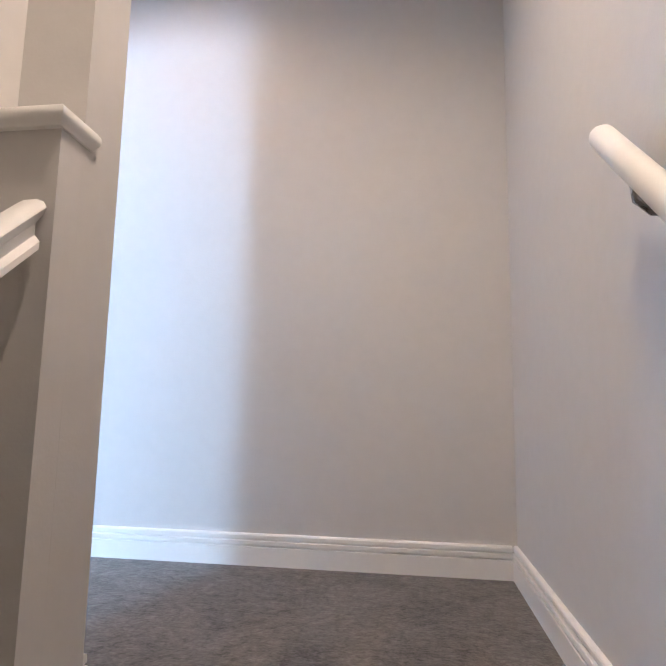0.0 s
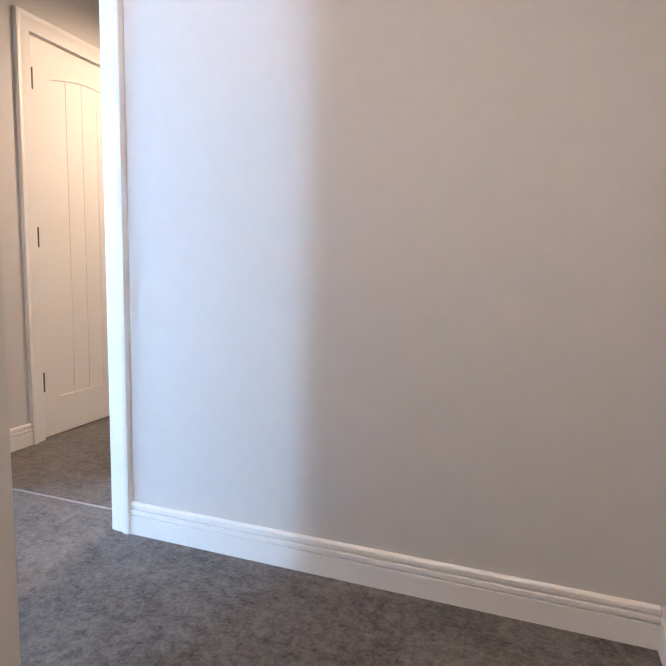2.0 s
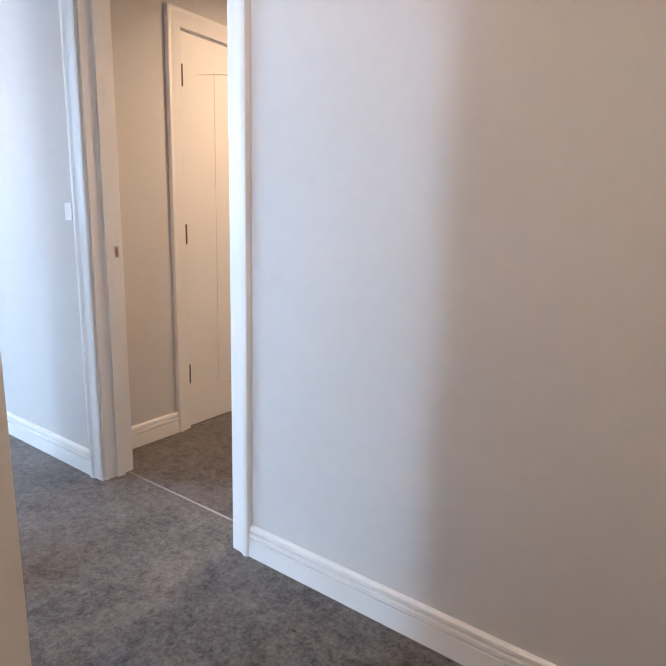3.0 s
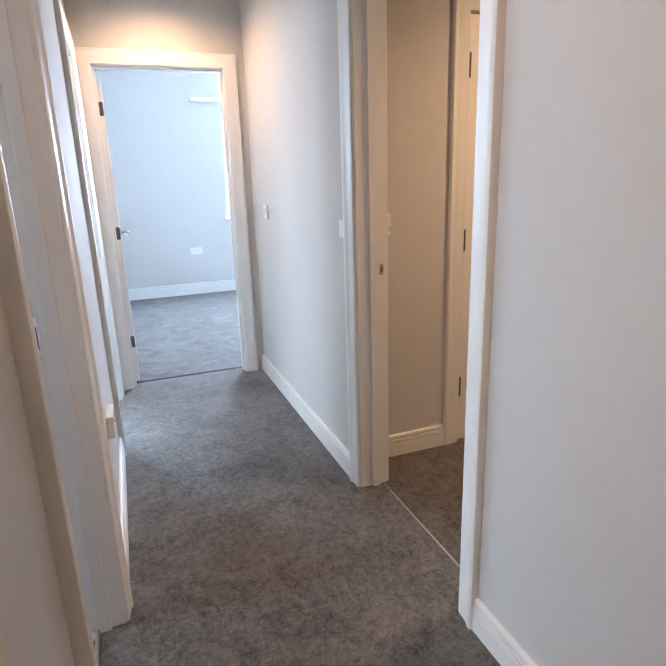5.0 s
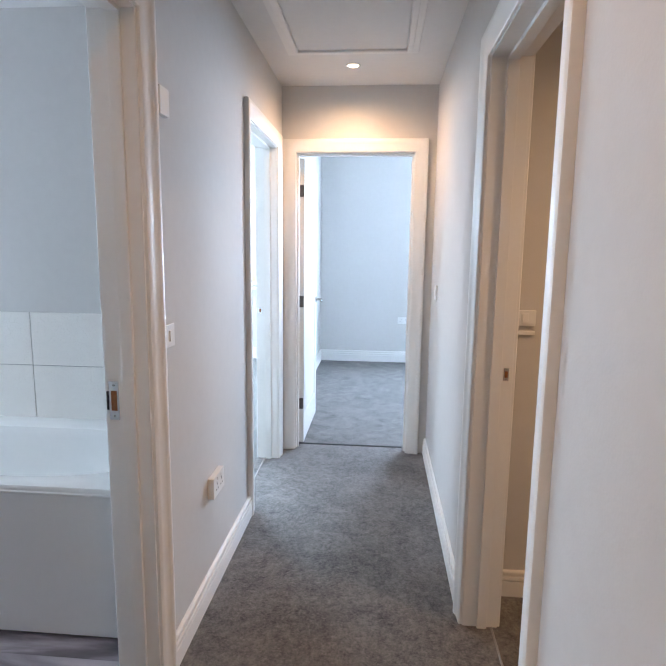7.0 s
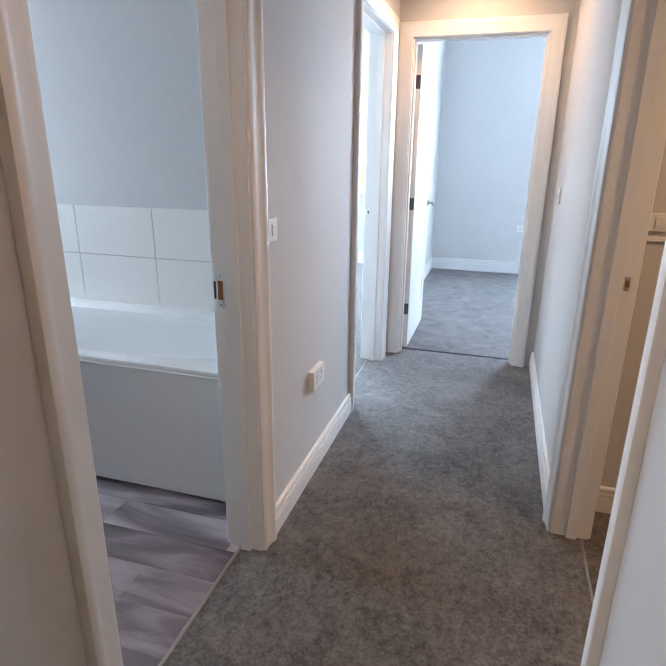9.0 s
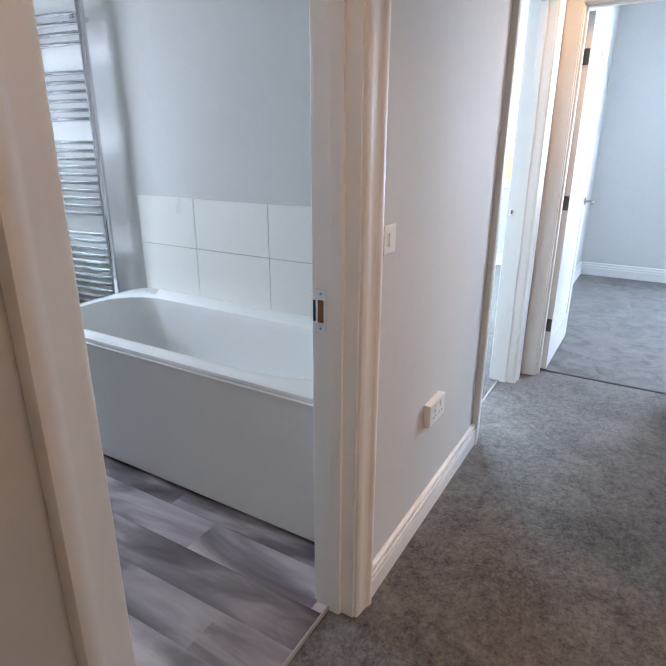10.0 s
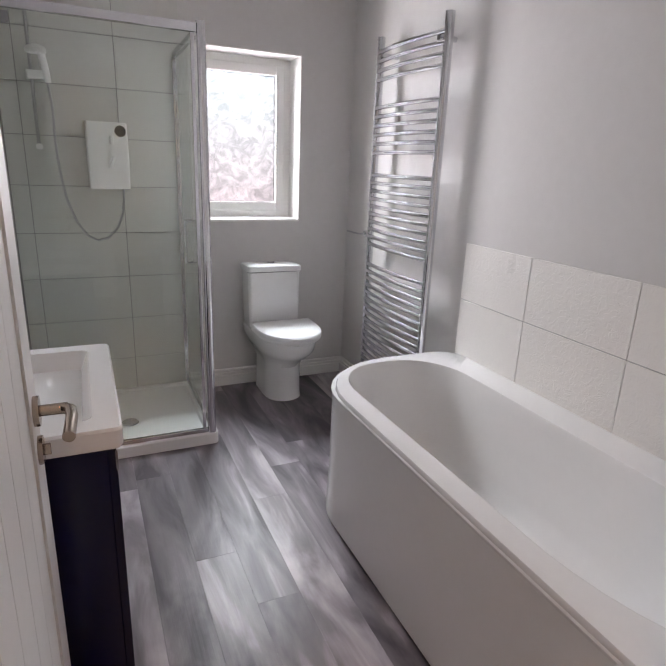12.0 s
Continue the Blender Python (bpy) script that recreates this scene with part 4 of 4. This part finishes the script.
for nm, a in (("header_rail", (EX + 0.02, XV, EY - 0.015, EY + 0.015, ET - 0.035, ET)), ("bottom_rail", (EX + 0.02, XV, EY - 0.012, EY + 0.012, 0.063, 0.085)),
              ("header_rail", (EX - 0.012, EX + 0.012, YB + 0.012, EY - 0.02, ET - 0.035, ET)), ("bottom_rail", (EX - 0.012, EX + 0.012, YB + 0.012, EY - 0.02, 0.063, 0.085)),
              ("wall_profile", (EX - 0.014, EX + 0.014, YB + 0.010, YB + 0.035, 0.085, ET - 0.035)), ("wall_profile", (XV - 0.025, XV, EY - 0.012, EY + 0.012, 0.085, ET - 0.035)),
              ("door_stile", (EX + 0.030, EX + 0.045, EY - 0.006, EY + 0.006, 0.085, ET - 0.035))):
    part(nm, B(*a), M_CHROME, enc, bevel=0.002)
part("glass_pane", B(EX + 0.045, XV - 0.025, EY - 0.003, EY + 0.003, 0.085, ET - 0.035), M_GLASS, enc).visible_shadow = False
part("glass_pane", B(EX - 0.003, EX + 0.003, YB + 0.035, EY - 0.02, 0.085, ET - 0.035), M_GLASS, enc).visible_shadow = False
part("door_handle", tube([(EX + 0.004, -2.10, 0.88), (EX + 0.035, -2.10, 0.88), (EX + 0.035, -2.10, 1.10), (EX + 0.004, -2.10, 1.10)], 0.008, 10), M_CHROME, enc, smooth=True)
part("roller_cover", B(-0.665, -0.600, EY + 0.012, EY + 0.030, 1.862, 1.902), M_GLASSGREY, enc, bevel=0.003)
su = thing("shower_unit", (-1.0, YB, 1.24), "white electric shower box with a round dial on the tiled wall", "electric shower")
SY = YB + 0.012
part("casing", loft([(rrect(-1.103, -0.902, SY, SY + 0.085, (0.012,) * 4, 5), 1.240), (rrect(-1.106, -0.900, SY, SY + 0.09, (0.014,) * 4, 5), 1.41), (rrect(-1.103, -0.902, SY, SY + 0.085, (0.012,) * 4, 5), 1.575)]), M_PLAST, su, smooth=True)
part("dial", C((-1.068, SY + 0.084, 1.532), (-1.068, SY + 0.097, 1.532), 0.026, 28), mat("dial_dark", (0.055, 0.06, 0.06), 0.35), su, "dark round dial", smooth=True)
part("dial_ring", C((-1.068, SY + 0.084, 1.532), (-1.068, SY + 0.094, 1.532), 0.029, 28), M_CHROME, su, smooth=True)
part("hose_outlet", C((-1.085, SY + 0.05, 1.236), (-1.085, SY + 0.05, 1.262), 0.015, 16), M_CHROME, su, smooth=True)
part("control_lever", loft([(rrect(-1.035, -1.012, SY + 0.085, SY + 0.11, (0.009,) * 4, 5), 1.465), (rrect(-1.035, -1.012, SY + 0.085, SY + 0.11, (0.009,) * 4, 5), 1.505)]), M_PLAST, su, smooth=True)
part("control_lever", tube([(-1.030, SY + 0.09, 1.400), (-1.018, SY + 0.10, 1.375), (-1.008, SY + 0.09, 1.350)], 0.009, 10), M_PLAST, su, smooth=True)
sr = thing("shower_riser", (-0.74, YB, 1.4), "white hand shower on a riser rail with looping grey hose", "hand shower")
RX2 = -0.683
part("riser_rail", tube([(RX2, SY + 0.05, 1.43), (RX2, SY + 0.05, 2.12)], 0.0085, 12), M_RISER, sr, "pale grey riser rail", smooth=True)
for z in (1.44, 2.10):
    part("rail_bracket", C((RX2, SY, z), (RX2, SY + 0.06, z), 0.015, 14), M_PLAST, sr, smooth=True)
part("slider", loft([(rrect(-0.765, RX2 + 0.022, SY + 0.03, SY + 0.085, (0.012,) * 4, 5), 1.750), (rrect(-0.765, RX2 + 0.022, SY + 0.03, SY + 0.085, (0.012,) * 4, 5), 1.790)]), M_PLAST, sr, smooth=True)
part("handset", tube([(-0.752, SY + 0.072, 1.738), (-0.748, SY + 0.080, 1.80), (-0.735, SY + 0.095, 1.872)], 0.0165, 16), M_PLAST, sr, smooth=True)
part("spray_head", loft([([(-0.715 + q * math.cos(a * math.pi / 14), SY + 0.10 + q * math.sin(a * math.pi / 14)) for a in range(28)], z) for q, z in ((0.040, 1.862), (0.046, 1.868), (0.046, 1.882), (0.036, 1.893), (0.018, 1.900))]), M_PLAST, sr, smooth=True)
HP = [(-0.752, 1.74), (-0.762, 1.62), (-0.758, 1.48), (-0.765, 1.33), (-0.785, 1.18), (-0.825, 1.06), (-0.87, 0.99), (-0.92, 0.965), (-0.975, 0.98), (-1.025, 1.035), (-1.055, 1.11), (-1.066, 1.19), (-1.068, 1.24)]
part("hose", tube([(x, SY + 0.055, z) for x, z in HP], 0.0065, 10), mat("hose_metal", (0.45, 0.45, 0.46), 0.35, 0.8), sr, "ribbed grey shower hose", smooth=True)

# vanity
VX = -0.878
VY0, VY1 = -0.985, -0.345
vu = thing("vanity_unit", (-0.68, -0.66, 0), "gloss navy blue vanity cabinet with a white basin on top", "vanity unit")
part("cabinet_body", B(VX + 0.020, XV, VY0 + 0.008, VY1 - 0.008, 0.0, 0.770), M_NAVY, vu, bevel=0.0015)
for a, b in ((VY0 + 0.009, (VY0 + VY1) / 2 - 0.002), ((VY0 + VY1) / 2 + 0.002, VY1 - 0.009)):
    dr_ = part("cabinet_door", B(VX, VX + 0.0195, a, b, 0.012, 0.768), M_NAVY, vu, bevel=0.0015)
part("trim_handle", B(VX - 0.002, VX + 0.003, VY1 - 0.0085, VY1 - 0.0065, 0.715, 0.766), M_CHROME, vu)
bs = part("basin", loft([(rrect(VX - 0.010, XV, VY0 + 0.004, VY1 - 0.004, (0.012,) * 4), 0.772), (rrect(VX - 0.017, XV, VY0, VY1, (0.016,) * 4), 0.780), (rrect(VX - 0.017, XV, VY0, VY1, (0.016,) * 4), 0.818), (rrect(VX - 0.012, XV, VY0 + 0.005, VY1 - 0.005, (0.014,) * 4), 0.824),
                         (rrect(VX + 0.045, XV - 0.07, VY0 + 0.055, VY1 - 0.060, (0.025,) * 4), 0.824), (rrect(VX + 0.052, XV - 0.075, VY0 + 0.062, VY1 - 0.068, (0.025,) * 4), 0.815), (rrect(VX + 0.085, XV - 0.085, VY0 + 0.10, VY1 - 0.095, (0.035,) * 4), 0.735), (rrect(VX + 0.14, XV - 0.11, VY0 + 0.2, VY1 - 0.2, (0.04,) * 4), 0.728)]), M_CERAM, vu, "glossy white rectangular basin", smooth=True)

# outside
gm = bmesh.new()
box(gm, -60, 60, -60, 60, -2.75, -2.62)
structure("ground", gm, M_GROUND, "grass outside the house")
tagged(part("backdrop_bedroom", B(BX - 1.6, BX - 1.58, 0.5, 5.0, -0.5, 3.2), M_SKYBED), "bright daylight outside the bedroom window", kind="structure")
tagged(part("backdrop_room", B(BX - 2.62, BX - 2.60, -6.5, 2.2, -0.8, 3.4), M_SKYROOM), "bright daylight and greenery outside the side room window", kind="structure")
for nm, x0, x1, y0, y1, z0, z1 in (("window_2", BX - 0.2, BX - 0.12, 2.13, 3.35, 0.93, 2.06), ("window_3", BX - 0.2, BX - 0.12, -2.40, -0.12, 0.92, 2.08)):
    r = thing(nm, ((x0 + x1) / 2, (y0 + y1) / 2, z0), "white framed window with a projecting white sill", "window", kind="structure")
    bm = bmesh.new()
    if x1 - x0 < 0.2:
        for a in ((x0, x1, y0, y0 + 0.06, z0, z1), (x0, x1, y1 - 0.06, y1, z0, z1), (x0, x1, y0 + 0.06, y1 - 0.06, z0, z0 + 0.06), (x0, x1, y0 + 0.06, y1 - 0.06, z1 - 0.06, z1), (x0, x1, (y0 + y1) / 2 - 0.03, (y0 + y1) / 2 + 0.03, z0 + 0.06, z1 - 0.06)):
            box(bm, *a)
        part("window_sill", B(BX - 0.12, BX + 0.05, y0 - 0.05, y1 + 0.05, z0 - 0.03, z0), M_TRIM, r, bevel=0.004)
    else:
        for a in ((x0, x0 + 0.06, y0, y1, z0, z1), (x1 - 0.06, x1, y0, y1, z0, z1), (x0 + 0.06, x1 - 0.06, y0, y1, z0, z0 + 0.06), (x0 + 0.06, x1 - 0.06, y0, y1, z1 - 0.06, z1)):
            box(bm, *a)
        part("window_sill", B(x0 - 0.05, x1 + 0.05, -2.6, -2.42, z0 - 0.03, z0), M_TRIM, r, bevel=0.004)
    part("window_frame", bm, M_TRIM, r)

# ---- tiles and planks ----
GAP = 0.0015


def shared_piece(name, key, size, material, cache, at, parent, bev=0.001):
    k = (name, key, tuple(round(s, 4) for s in size))
    if k not in cache:
        bm = B(-size[0] / 2, size[0] / 2, -size[1] / 2, size[1] / 2, -size[2] / 2, size[2] / 2)
        if bev:
            bmesh.ops.bevel(bm, geom=list(bm.edges), offset=bev, segments=1, affect="EDGES")
        bmesh.ops.recalc_face_normals(bm, faces=bm.faces)
        me = bpy.data.meshes.new(name)
        bm.to_mesh(me)
        bm.free()
        me.materials.append(material)
        cache[k] = me
    ob = new(name, cache[k])
    ob.parent = parent
    ob.location = Vector(at) - Vector(parent.location)
    return ob


CA = {}
t1 = thing("tiled_splashback", (XB, -0.3, 0.56), "two rows of embossed white wall tiles above the bath", "wall tiles", kind="structure")
part("grout", B(XB, XB + 0.006, -1.178, 0.598, 0.55, 1.089), M_GROUT, t1)
js = [-1.180, -0.764, -0.285, 0.193, 0.599]
for za, zb in ((0.560, 0.831), (0.831, 1.092)):
    for a, b in zip(js, js[1:]):
        shared_piece("tile", "s", (0.008, b - a - 2 * GAP, zb - za - 2 * GAP), M_TILE, CA, (XB + 0.006, (a + b) / 2, (za + zb) / 2), t1)
t2 = thing("shower_tiles", (-0.9, YB, 0.06), "large pale shower wall tiles with fine grey joints", "wall tiles", kind="structure")
part("grout", B(-1.40, XV - 0.004, YB, YB + 0.006, 0.0, CEIL), M_GROUT, t2)
part("grout", B(XV - 0.006, XV, YB + 0.006, -1.66, 0.0, CEIL), M_GROUT, t2)
rows_ = [0.002] + [0.252 + 0.2488 * k for k in range(9)] + [CEIL - 0.002]
for za, zb in zip(rows_, rows_[1:]):
    for a, b in ((-1.402, -1.070), (-1.070, -0.612), (-0.612, XV - 0.012)):
        shared_piece("tile", "b", (b - a - 2 * GAP, 0.008, zb - za - 2 * GAP), M_TILE2, CA, ((a + b) / 2, YB + 0.006, (za + zb) / 2), t2)
    for a, b in ((YB + 0.012, -2.06), (-2.06, -1.66)):
        shared_piece("tile", "e", (0.008, b - a - 2 * GAP, zb - za - 2 * GAP), M_TILE2, CA, (XV - 0.006, (a + b) / 2, (za + zb) / 2), t2)

pf = thing("floor_bathroom", (-1.4, -0.9, 0), "grey wood effect vinyl plank floor of the bathroom", "floor", kind="structure")
rng = random.Random(5)
PW, PL = 0.152, 1.22
edges = [XB]
x = -1.275 - 7 * PW
while x < XV:
    if x > XB + 0.01:
        edges.append(x)
    x += PW
edges.append(XV)
for x, x2 in zip(edges, edges[1:]):
    k = round((x2 + 1.275) / PW)
    y = {0: -0.572, 1: -0.85, 2: -1.48}.get(k, rng.uniform(-2.4, -1.3)) - 2 * PL
    while y < 0.640:
        y2 = y + PL
        a, b = max(y, YB), min(y2, 0.640)
        if x < T0 or x2 > T1:
            if b > YI:
                c, d = max(x, T0 + 0.0005), min(x2, T1 - 0.0005)
                if d - c > 0.01:
                    shared_piece("plank", "p", (d - c - 0.0003, b - max(a, YI) - 0.0003, 0.006), M_PLANK, CA, ((c + d) / 2, (max(a, YI) + b) / 2, -0.003), pf, bev=0.0003)
            b = min(b, YI)
        if b - a > 0.02:
            shared_piece("plank", "p", (x2 - x - 0.0003, b - a - 0.0003, 0.006), M_PLANK, CA, ((x + x2) / 2, (a + b) / 2, -0.003), pf, bev=0.0003)
        y = y2
